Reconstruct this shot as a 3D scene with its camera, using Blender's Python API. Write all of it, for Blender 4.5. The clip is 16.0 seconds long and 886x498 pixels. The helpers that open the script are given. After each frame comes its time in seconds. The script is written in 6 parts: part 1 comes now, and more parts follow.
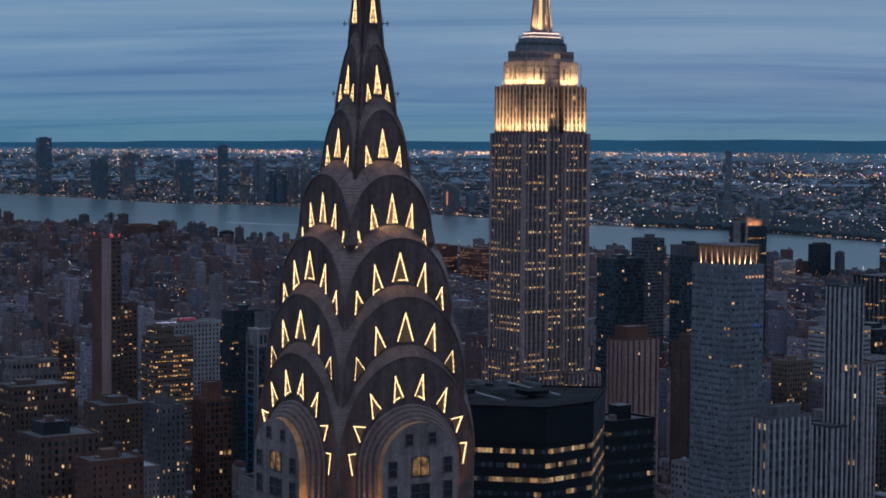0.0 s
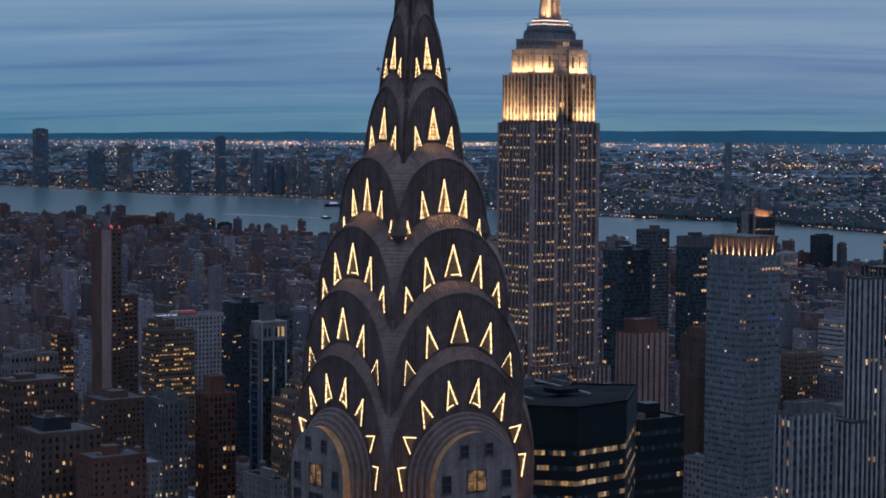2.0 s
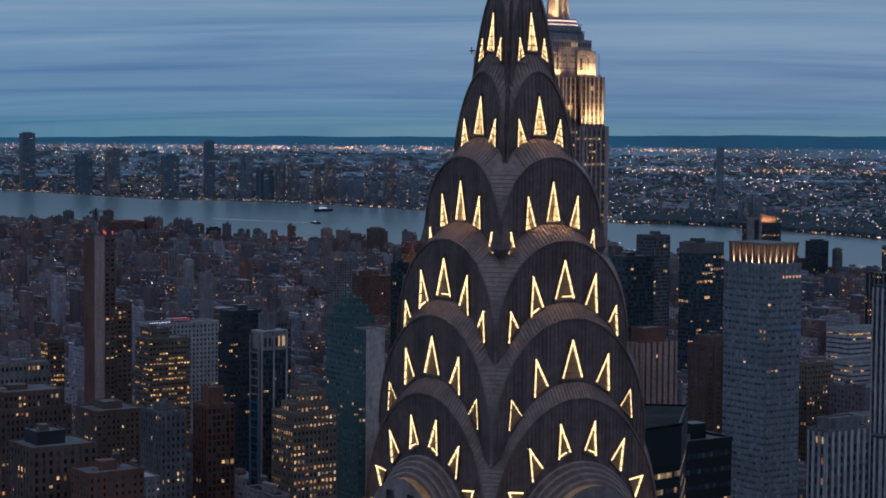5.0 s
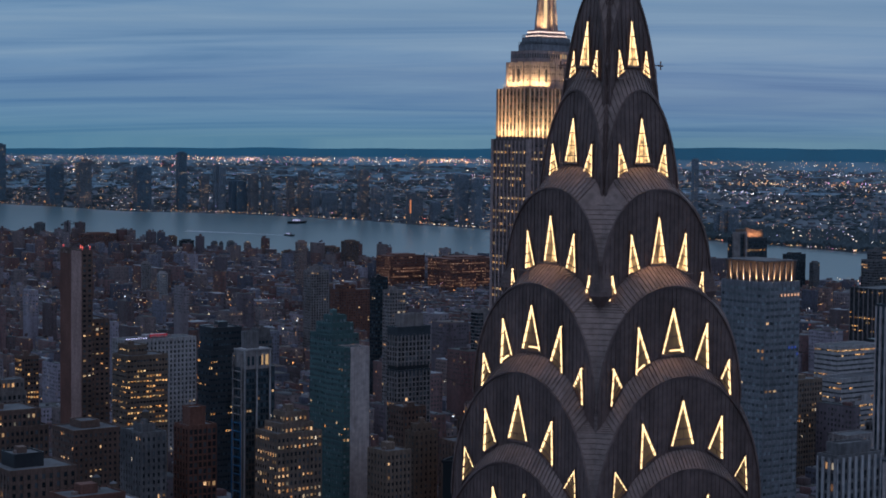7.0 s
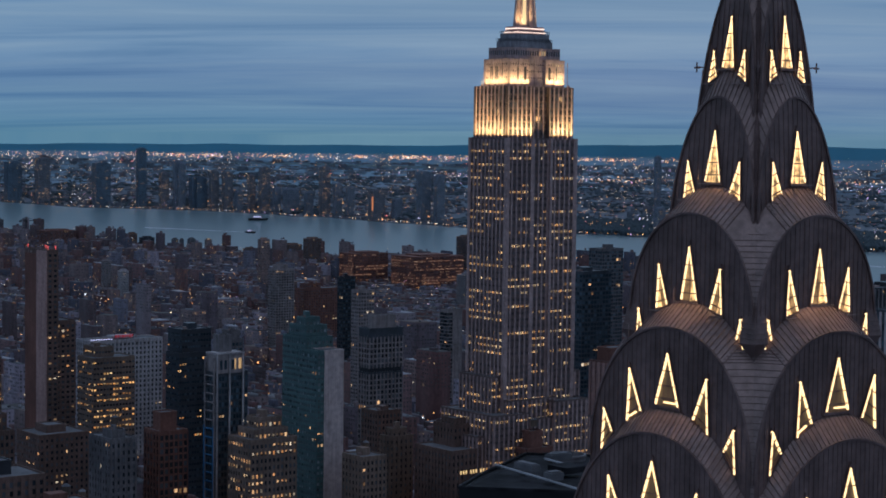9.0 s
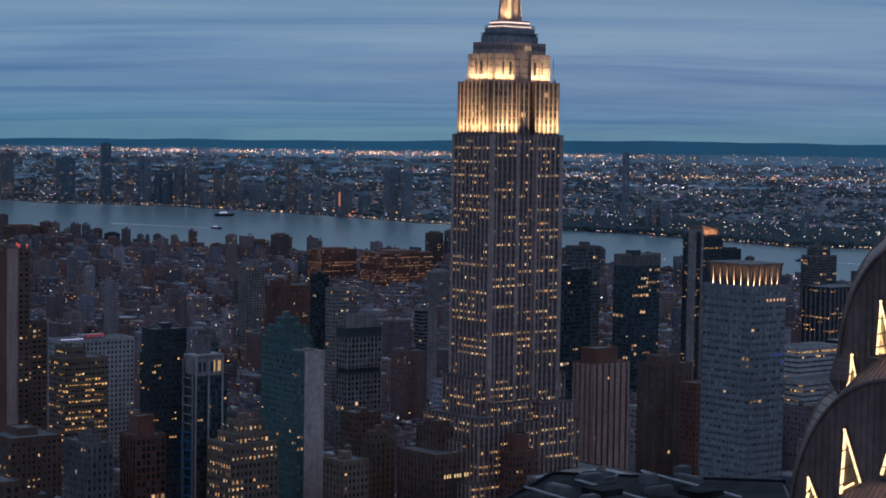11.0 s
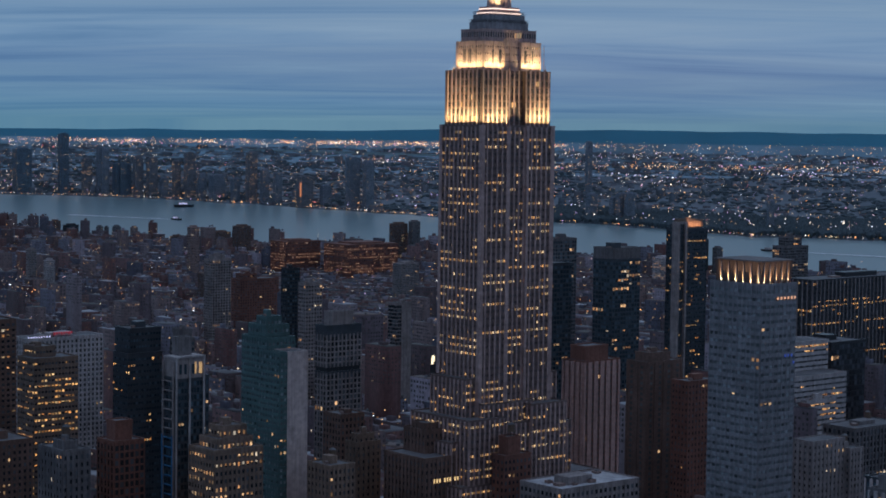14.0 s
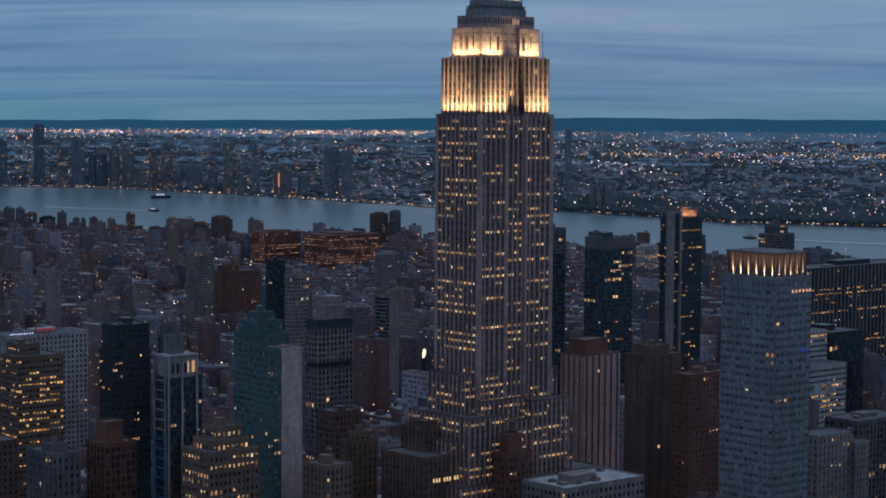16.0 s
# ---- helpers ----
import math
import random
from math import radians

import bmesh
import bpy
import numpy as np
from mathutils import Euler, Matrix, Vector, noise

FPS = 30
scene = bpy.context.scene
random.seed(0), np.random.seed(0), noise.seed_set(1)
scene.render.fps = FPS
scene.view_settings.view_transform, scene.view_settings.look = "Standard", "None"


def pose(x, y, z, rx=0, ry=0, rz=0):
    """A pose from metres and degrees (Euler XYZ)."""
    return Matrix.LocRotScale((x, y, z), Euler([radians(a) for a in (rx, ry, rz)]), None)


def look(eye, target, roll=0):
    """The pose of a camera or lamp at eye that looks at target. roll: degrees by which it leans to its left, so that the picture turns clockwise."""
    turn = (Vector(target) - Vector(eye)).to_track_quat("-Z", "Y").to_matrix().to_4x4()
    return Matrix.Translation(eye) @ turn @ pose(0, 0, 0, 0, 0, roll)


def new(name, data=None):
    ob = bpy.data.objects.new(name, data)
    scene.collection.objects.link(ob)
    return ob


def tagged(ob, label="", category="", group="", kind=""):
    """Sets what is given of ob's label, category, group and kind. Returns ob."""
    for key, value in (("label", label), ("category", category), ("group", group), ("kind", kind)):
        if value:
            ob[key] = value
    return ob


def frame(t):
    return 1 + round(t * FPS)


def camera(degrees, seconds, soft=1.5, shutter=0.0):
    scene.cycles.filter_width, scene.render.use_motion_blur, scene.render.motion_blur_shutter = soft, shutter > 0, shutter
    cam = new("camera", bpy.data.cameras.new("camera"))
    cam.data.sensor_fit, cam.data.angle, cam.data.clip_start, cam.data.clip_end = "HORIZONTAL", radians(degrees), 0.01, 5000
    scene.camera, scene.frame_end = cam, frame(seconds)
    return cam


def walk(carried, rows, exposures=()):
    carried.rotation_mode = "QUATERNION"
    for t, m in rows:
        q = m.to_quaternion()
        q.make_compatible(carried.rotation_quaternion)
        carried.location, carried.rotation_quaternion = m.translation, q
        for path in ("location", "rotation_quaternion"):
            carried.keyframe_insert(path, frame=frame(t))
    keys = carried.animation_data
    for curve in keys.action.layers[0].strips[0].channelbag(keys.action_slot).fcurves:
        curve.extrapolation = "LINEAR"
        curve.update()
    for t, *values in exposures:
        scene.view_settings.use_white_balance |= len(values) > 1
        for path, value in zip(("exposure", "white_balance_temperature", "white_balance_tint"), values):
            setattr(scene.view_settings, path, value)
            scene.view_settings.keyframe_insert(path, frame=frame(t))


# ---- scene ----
cam = camera(25.7, 16.0, soft=1.8)


PATH = [
    (0, (-121.739, -190.392, 272.602), (-120.5965, -188.7547, 272.4820), 0.430),
    (0.5, (-119.965, -185.223, 272.380), (-118.8219, -183.5866, 272.2578), 0.428),
    (1, (-118.281, -180.002, 272.109), (-117.1371, -178.3659, 271.9849), 0.413),
    (1.5, (-116.564, -174.801, 271.715), (-115.4192, -173.1665, 271.5888), 0.398),
    (2, (-114.909, -169.531, 271.279), (-113.7634, -167.8965, 271.1503), 0.400),
    (2.5, (-113.176, -164.216, 270.871), (-112.0287, -162.5830, 270.7415), 0.408),
    (3, (-111.486, -158.715, 270.499), (-110.3377, -157.0833, 270.3693), 0.418),
    (5.5, (-103.073, -130.511, 270.090), (-101.9106, -128.8878, 269.9691), 0.486),
    (6, (-101.509, -124.519, 270.461), (-100.3412, -122.8996, 270.3432), 0.510),
    (6.5, (-99.882, -118.492, 270.833), (-98.7081, -116.8767, 270.7187), 0.535),
    (7, (-98.388, -112.327, 271.165), (-97.2053, -110.7184, 271.0534), 0.567),
    (7.5, (-96.880, -106.243, 271.407), (-95.6882, -104.6403, 271.2953), 0.611),
    (8, (-95.487, -99.952, 271.742), (-94.2862, -98.3566, 271.6296), 0.660),
    (8.5, (-93.943, -93.708, 272.063), (-92.7336, -92.1191, 271.9492), 0.701),
    (9, (-92.529, -87.164, 272.297), (-91.3112, -85.5816, 272.1819), 0.728),
    (11.5, (-84.660, -54.719, 272.795), (-83.4050, -53.1670, 272.6748), 0.872),
    (12, (-83.010, -48.138, 272.908), (-81.7476, -46.5916, 272.7868), 0.893),
    (12.5, (-81.280, -41.457, 273.032), (-80.0118, -39.9152, 272.9087), 0.883),
    (13, (-79.461, -34.672, 273.153), (-78.1873, -33.1343, 273.0278), 0.850),
    (13.5, (-77.547, -27.810, 273.269), (-76.2682, -26.2772, 273.1409), 0.800),
    (14, (-75.552, -20.868, 273.392), (-74.2681, -19.3395, 273.2619), 0.731),
    (14.5, (-73.471, -13.854, 273.479), (-72.1829, -12.3300, 273.3459), 0.645),
    (15, (-71.292, -6.795, 273.534), (-69.9982, -5.2755, 273.3976), 0.543),
    (15.5, (-69.023, 0.283, 273.568), (-67.7246, 1.7979, 273.4297), 0.450),
    (16, (-66.671, 7.348, 273.596), (-65.3676, 8.8588, 273.4544), 0.373),
]
walk(cam, [(t, look(eye, target, roll)) for t, eye, target, roll in PATH])

# ---- world and light ----
def node(tree, kind, x=0, **values):
    n = tree.nodes.new(kind)
    for key, value in values.items():
        n.inputs[key].default_value = value
    return n


def ramp(tree, stops, interpolation="LINEAR"):
    n = tree.nodes.new("ShaderNodeValToRGB")
    n.color_ramp.interpolation = interpolation
    e = n.color_ramp.elements
    while len(e) < len(stops):
        e.new(0.5)
    for k, (p, c) in enumerate(stops):
        e[k].position, e[k].color = p, (*c, 1)
    return n


def calc(tree, op, a, b=None, clamp=False):
    n = tree.nodes.new("ShaderNodeMath")
    n.operation, n.use_clamp = op, clamp
    for k, v in ((0, a), (1, b)):
        if v is None:
            continue
        if isinstance(v, (int, float)):
            n.inputs[k].default_value = v
        else:
            tree.links.new(v, n.inputs[k])
    return n.outputs[0]


def blend(tree, mode, fac, a, b):
    n = tree.nodes.new("ShaderNodeMix")
    n.data_type, n.blend_type = "RGBA", mode
    for k, v in ((0, fac), (6, a), (7, b)):
        if isinstance(v, (int, float)):
            n.inputs[k].default_value = v
        elif isinstance(v, tuple):
            n.inputs[k].default_value = (*v, 1)
        else:
            tree.links.new(v, n.inputs[k])
    return n.outputs[2]


world = bpy.data.worlds.new("dusk_sky")
scene.world = world
world.use_nodes = True
wt = world.node_tree
wt.nodes.clear()
SUN_AZ = radians(47)          # where the sun has set, from +y towards +x
coord = wt.nodes.new("ShaderNodeTexCoord")
split = wt.nodes.new("ShaderNodeSeparateXYZ")
wt.links.new(coord.outputs["Generated"], split.inputs[0])
up = calc(wt, "MAXIMUM", split.outputs[2], 0.0)
clear = ramp(wt, [(0.0, (0.080, 0.200, 0.306)), (0.012, (0.100, 0.234, 0.378)), (0.03, (0.115, 0.243, 0.408)),
                  (0.07, (0.131, 0.255, 0.416)), (0.30, (0.235, 0.353, 0.508)), (1.0, (0.34, 0.46, 0.66))])
wt.links.new(up, clear.inputs[0])
# long stratus streaks on a flat deck of cloud
deck = calc(wt, "ADD", up, 0.10)
px_ = calc(wt, "DIVIDE", split.outputs[0], deck)
py_ = calc(wt, "DIVIDE", split.outputs[1], deck)
flat = wt.nodes.new("ShaderNodeCombineXYZ")
wt.links.new(px_, flat.inputs[0]), wt.links.new(py_, flat.inputs[1])
turn = wt.nodes.new("ShaderNodeMapping")
turn.inputs["Rotation"].default_value = (0, 0, radians(41))
wt.links.new(flat.outputs[0], turn.inputs[0])
pull = wt.nodes.new("ShaderNodeMapping")
pull.inputs["Scale"].default_value = (0.26, 1.25, 1)
wt.links.new(turn.outputs[0], pull.inputs[0])
streak = node(wt, "ShaderNodeTexNoise", Scale=1.25, Detail=7.0, Roughness=0.6, Distortion=0.7)
wt.links.new(pull.outputs[0], streak.inputs["Vector"])
soft_ = ramp(wt, [(0.34, (0.54, 0.75, 0.87)), (0.46, (0.88, 0.95, 0.99)), (0.56, (1.10, 1.05, 1.02)), (0.68, (1.36, 1.20, 1.10))])
wt.links.new(streak.outputs["Fac"], soft_.inputs[0])
broad = node(wt, "ShaderNodeTexNoise", Scale=0.55, Detail=3.0, Roughness=0.5, Distortion=0.4)
wt.links.new(pull.outputs[0], broad.inputs["Vector"])
swell = ramp(wt, [(0.36, (0.80, 0.88, 0.93)), (0.62, (1.16, 1.10, 1.06))])
wt.links.new(broad.outputs["Fac"], swell.inputs[0])
clouds = blend(wt, "MULTIPLY", 1.0, blend(wt, "MULTIPLY", 1.0, clear.outputs[0], soft_.outputs[0]), swell.outputs[0])
# the western half of the sky keeps the afterglow, the eastern half is dimmer
west = calc(wt, "ADD", calc(wt, "MULTIPLY", split.outputs[0], math.sin(SUN_AZ)), calc(wt, "MULTIPLY", split.outputs[1], math.cos(SUN_AZ)))
glow = node(wt, "ShaderNodeMapRange")
glow.inputs[1].default_value, glow.inputs[2].default_value, glow.inputs[3].default_value, glow.inputs[4].default_value = -0.6, 0.8, 0.80, 1.0
wt.links.new(west, glow.inputs[0])
dim = wt.nodes.new("ShaderNodeCombineXYZ")
for k in range(3):
    wt.links.new(glow.outputs[0], dim.inputs[k])
sky = blend(wt, "MULTIPLY", 1.0, clouds, dim.outputs[0])
nishita = wt.nodes.new("ShaderNodeTexSky")
nishita.sky_type, nishita.sun_disc = "NISHITA", False
nishita.sun_elevation, nishita.sun_rotation = radians(-2.0), SUN_AZ
air = blend(wt, "ADD", 0.05, sky, nishita.outputs[0])
back = node(wt, "ShaderNodeBackground", Strength=1.06)
out = wt.nodes.new("ShaderNodeOutputWorld")
wt.links.new(air, back.inputs[0]), wt.links.new(back.outputs[0], out.inputs[0])

sun_data = bpy.data.lights.new("sun", "SUN")
sun_data.energy, sun_data.angle, sun_data.color = 0.05, radians(60), (0.75, 0.85, 1.0)
sun = new("sun", sun_data)
sun.matrix_world = look((0, 0, 600), (-60, -60, 480))


def flood(name, at, aim_at, length, depth, power, colour=(1.0, 0.80, 0.36), yaw=0.0):
    """A strip of floodlights on a ledge, or an added fill strip: long side along x, or along y with yaw 90."""
    data = bpy.data.lights.new(name, "AREA")
    data.shape, data.size, data.size_y, data.energy, data.color = "RECTANGLE", length, depth, power, colour
    data.spread = radians(110)
    ob = new(name, data)
    ahead = (Vector(aim_at) - Vector(at)).normalized()
    side = Vector((math.cos(radians(yaw)), math.sin(radians(yaw)), 0))
    z = -ahead
    y = z.cross(side).normalized()
    xx = y.cross(z)
    ob.matrix_world = Matrix.Translation(at) @ Matrix((xx, y, z)).transposed().to_4x4()
    return ob


# ---- materials ----
def material(name, base, second=None, rough=0.8, metal=0.0, grain=0.5, large=0.04, bump=0.15, island=None, streaks=0.0, spec=0.3, lift=1.09):
    """A surface with variation at two scales, rain streaks where asked, and fine relief. island: colours picked per piece."""
    m = bpy.data.materials.new(name)
    m.use_nodes = True
    t = m.node_tree
    b = t.nodes["Principled BSDF"]
    geo = t.nodes.new("ShaderNodeNewGeometry")
    pos = geo.outputs["Position"]
    second = second or tuple(c * 0.6 for c in base)
    tint = lambda c: (c[0] * 1.06 * lift, c[1] * 0.96 * lift, c[2] * 1.01 * lift)
    base, second = tint(base), tint(second)
    island = island and [tint(c) for c in island]
    big = node(t, "ShaderNodeTexNoise", Scale=large, Detail=4.0, Roughness=0.6)
    small = node(t, "ShaderNodeTexNoise", Scale=grain, Detail=5.0, Roughness=0.65)
    for n in (big, small):
        t.links.new(pos, n.inputs["Vector"])
    if island:
        pick = ramp(t, [(k / len(island), c) for k, c in enumerate(island)], "CONSTANT")
        t.links.new(geo.outputs["Random Per Island"], pick.inputs[0])
        col = pick.outputs[0]
    else:
        r = ramp(t, [(0.35, second), (0.62, base)])
        t.links.new(big.outputs["Fac"], r.inputs[0])
        col = r.outputs[0]
    tone = ramp(t, [(0.3, (0.62, 0.62, 0.62)), (0.7, (1.25, 1.25, 1.25))])
    t.links.new(small.outputs["Fac"], tone.inputs[0])
    col = blend(t, "MULTIPLY", 0.8, col, tone.outputs[0])
    if streaks:
        mp = t.nodes.new("ShaderNodeMapping")
        mp.inputs["Scale"].default_value = (1.0, 1.0, 0.05)
        t.links.new(pos, mp.inputs[0])
        run = node(t, "ShaderNodeTexNoise", Scale=0.9, Detail=4.0)
        t.links.new(mp.outputs[0], run.inputs["Vector"])
        rr = ramp(t, [(0.38, (0.5, 0.48, 0.47)), (0.6, (1.1, 1.1, 1.1))])
        t.links.new(run.outputs["Fac"], rr.inputs[0])
        col = blend(t, "MULTIPLY", streaks, col, rr.outputs[0])
    t.links.new(col, b.inputs["Base Color"])
    b.inputs["Metallic"].default_value = metal
    b.inputs["Specular IOR Level"].default_value = spec
    rg = calc(t, "ADD", calc(t, "MULTIPLY", small.outputs["Fac"], 0.25), rough - 0.12, True)
    t.links.new(rg, b.inputs["Roughness"])
    if bump:
        bp = node(t, "ShaderNodeBump", Strength=bump, Distance=0.1)
        t.links.new(small.outputs["Fac"], bp.inputs["Height"])
        t.links.new(bp.outputs[0], b.inputs["Normal"])
    return m


def pane_material(name, base=(0.032, 0.035, 0.043), rough=0.15):
    """Dark window glass, each pane a little different."""
    m = bpy.data.materials.new(name)
    m.use_nodes = True
    t = m.node_tree
    b = t.nodes["Principled BSDF"]
    geo = t.nodes.new("ShaderNodeNewGeometry")
    r = ramp(t, [(0.0, tuple(c * 0.5 for c in base)), (0.7, base), (1.0, tuple(min(1, c * 2.2) for c in base))])
    t.links.new(geo.outputs["Random Per Island"], r.inputs[0])
    t.links.new(r.outputs[0], b.inputs["Base Color"])
    t.links.new(calc(t, "ADD", calc(t, "MULTIPLY", geo.outputs["Random Per Island"], 0.2), rough), b.inputs["Roughness"])
    b.inputs["Specular IOR Level"].default_value = 0.5
    return m


def lit_material(name, stops, low=0.3, high=2.0, sampled=False, flat_noise=0.0, patchy=1.6):
    """A lamp, a lit room behind a pane, or haze put in as glow: colour and strength differ from pane to pane."""
    m = bpy.data.materials.new(name)
    m.use_nodes = True
    t = m.node_tree
    b = t.nodes["Principled BSDF"]
    geo = t.nodes.new("ShaderNodeNewGeometry")
    rnd = geo.outputs["Random Per Island"]
    r = ramp(t, stops)
    t.links.new(rnd, r.inputs[0])
    other = calc(t, "FRACT", calc(t, "MULTIPLY", rnd, 37.7))
    power = calc(t, "ADD", calc(t, "MULTIPLY", calc(t, "POWER", other, 2.0), high - low), low)
    if flat_noise:
        n = node(t, "ShaderNodeTexNoise", Scale=flat_noise, Detail=3.0)
        t.links.new(geo.outputs["Position"], n.inputs["Vector"])
        power = calc(t, "MULTIPLY", power, calc(t, "MAXIMUM", calc(t, "ADD", calc(t, "MULTIPLY", n.outputs["Fac"], patchy), 1.0 - patchy / 2), 0.06))
    b.inputs["Base Color"].default_value = (0.05, 0.045, 0.04, 1)
    b.inputs["Roughness"].default_value = 0.3
    t.links.new(r.outputs[0], b.inputs["Emission Color"])
    t.links.new(power, b.inputs["Emission Strength"])
    if not sampled:
        m.cycles.emission_sampling = "NONE"
    return m


WARM = [(0.0, (1.0, 0.40, 0.13)), (0.35, (1.0, 0.52, 0.23)), (0.8, (1.0, 0.66, 0.36)), (1.0, (0.95, 0.84, 0.68))]
ORANGE = [(0.0, (1.0, 0.40, 0.11)), (0.6, (1.0, 0.54, 0.20)), (1.0, (1.0, 0.68, 0.34))]
STREET = [(0.0, (1.0, 0.36, 0.10)), (0.4, (1.0, 0.55, 0.22)), (0.7, (1.0, 0.80, 0.55)), (0.87, (0.75, 0.85, 1.0)), (0.93, (1.0, 0.12, 0.08)), (0.97, (0.7, 0.5, 1.0))]
M_BRICK = material("red_brick", (0.19, 0.088, 0.066), (0.125, 0.058, 0.045), grain=0.8, streaks=0.3)
M_BROWN = material("brown_brick", (0.165, 0.105, 0.085), (0.105, 0.068, 0.055), grain=0.8, streaks=0.3)
M_TAN = material("tan_brick", (0.22, 0.16, 0.125), (0.15, 0.108, 0.084), grain=0.7, streaks=0.4)
M_PINK = material("pink_brick", (0.30, 0.21, 0.185), (0.22, 0.15, 0.13), grain=0.7, streaks=0.4)
M_PINKP = material("pale_pink_pier", (0.42, 0.27, 0.235), (0.33, 0.21, 0.18), grain=0.6, streaks=0.4)
M_GREY = material("grey_masonry", (0.165, 0.155, 0.155), (0.11, 0.105, 0.108), grain=0.5, streaks=0.5)
M_WHITE = material("white_masonry", (0.42, 0.40, 0.395), (0.31, 0.295, 0.29), grain=0.4, streaks=0.5)
M_CONC = material("pale_concrete", (0.27, 0.24, 0.23), (0.20, 0.178, 0.17), grain=0.3, streaks=0.5)
M_PALE = material("pale_rendered_wall", (0.50, 0.435, 0.415), (0.42, 0.365, 0.345), grain=0.3, streaks=0.35)
M_TEAL = material("teal_glass_cladding", (0.072, 0.142, 0.138), (0.052, 0.105, 0.105), rough=0.4, grain=0.3, bump=0.05, spec=0.5)
M_DARK = material("dark_curtain_wall", (0.045, 0.055, 0.065), (0.028, 0.034, 0.042), rough=0.35, grain=0.2, bump=0.03, spec=0.5)
# lifted a little off black: some of the air's haze is in the colour
M_BLACK = material("black_panel", (0.026, 0.027, 0.032), (0.018, 0.019, 0.023), rough=0.4, grain=0.2, bump=0.03, spec=0.4)
M_BLUE = material("blue_steel_trim", (0.03, 0.16, 0.30), (0.02, 0.11, 0.22), rough=0.45, bump=0.03)
M_BLUEGREY = material("blue_grey_brick", (0.225, 0.233, 0.248), (0.172, 0.178, 0.19), grain=0.5, streaks=0.4)
M_ROOF = material("roof_felt", (0.13, 0.13, 0.135), (0.075, 0.075, 0.08), grain=0.25, large=0.08)
M_ROOFP = material("pale_roof_membrane", (0.42, 0.43, 0.44), (0.27, 0.275, 0.28), grain=0.2, large=0.09)
# orange lamp bounce is put into the brown of both steels; roofing lighter
M_STEEL = material("weathered_lamp_warm_steel", (0.205, 0.136, 0.120), (0.148, 0.097, 0.085), rough=0.5, metal=0.2, grain=1.4, large=0.25, bump=0.08, streaks=0.45, lift=1.0)
M_STEELB = material("lamp_warm_steel_roofing", (0.295, 0.212, 0.184), (0.222, 0.158, 0.137), rough=0.45, metal=0.25, grain=1.6, large=0.3, bump=0.08, streaks=0.25, lift=1.0)
M_COPPER = material("warm_bronze_reveal", (0.80, 0.50, 0.27), (0.62, 0.37, 0.19), rough=0.42, metal=0.35, grain=1.2, large=0.3, bump=0.1, lift=1.0)
M_WOOD = material("weathered_tank_wood", (0.12, 0.085, 0.06), (0.07, 0.05, 0.04), grain=1.5)
# default glass colour is raised from black to take in haze
M_PANE = pane_material("window_glass")
M_PANES = pane_material("small_dull_window", (0.05, 0.046, 0.048), 0.35)
M_PANEB = pane_material("blue_window_glass", (0.03, 0.05, 0.066))
# far panes are paled: the air's haze is put into the glass colour
M_PANEH = pane_material("haze_tinted_glass", (0.06, 0.075, 0.092), 0.4)
M_PANEG = pane_material("grey_reflecting_glass", (0.13, 0.14, 0.155), 0.25)
M_LIT = lit_material("lit_window", WARM, 0.12, 0.9, flat_noise=0.9)
M_LITO = lit_material("lit_office_window", ORANGE, 0.22, 1.1, flat_noise=0.9)
PALE = [(0.0, (1.0, 0.46, 0.15)), (0.5, (1.0, 0.60, 0.27)), (1.0, (1.0, 0.76, 0.46))]
M_LITE = lit_material("lit_tower_window", PALE, 0.2, 1.1)
M_LIMET = material("warm_tower_limestone", (0.45, 0.33, 0.30), (0.355, 0.258, 0.235), grain=0.35, streaks=0.3, lift=1.0)
M_SPANT = material("bronzed_tower_spandrel", (0.145, 0.102, 0.092), (0.11, 0.077, 0.07), rough=0.55, grain=0.4, bump=0.03)
M_SPAND = material("dark_bronze_spandrel", (0.125, 0.083, 0.068), (0.095, 0.062, 0.05), rough=0.55, grain=0.4, bump=0.03)
M_STREET = lit_material("street_lamp_glow", STREET, 0.4, 3.2)
M_TUBE = lit_material("crown_lamp_tube", [(0.0, (1.0, 0.66, 0.32)), (1.0, (1.0, 0.70, 0.35))], 1.5, 2.2, sampled=True)
M_GLOW = lit_material("crown_lamp_glow", [(0.0, (1.0, 0.54, 0.19)), (1.0, (1.0, 0.64, 0.28))], 0.55, 1.1, sampled=True, flat_noise=2.4, patchy=4.5)
M_DIMG = lit_material("dim_crown_pane", [(0.0, (1.0, 0.50, 0.18)), (1.0, (1.0, 0.58, 0.25))], 0.10, 0.32, sampled=True, flat_noise=2.0, patchy=3.5)
M_INNER = lit_material("crown_window_back", [(0.0, (1.0, 0.55, 0.22)), (1.0, (1.0, 0.62, 0.28))], 0.006, 0.06, flat_noise=0.9)
M_RED = lit_material("red_sign_light", [(0.0, (1.0, 0.03, 0.06)), (1.0, (1.0, 0.05, 0.12))], 0.06, 0.28)
M_BLUEL = lit_material("blue_window_light", [(0.0, (0.05, 0.12, 1.0)), (1.0, (0.08, 0.2, 1.0))], 0.1, 0.3)
M_LITR = lit_material("pink_window_light", [(0.0, (1.0, 0.42, 0.22)), (1.0, (1.0, 0.60, 0.40))], 0.2, 0.85)
M_ORSIGN = lit_material("orange_sign_light", [(0.0, (1.0, 0.30, 0.12)), (1.0, (1.0, 0.36, 0.16))], 0.4, 0.6)


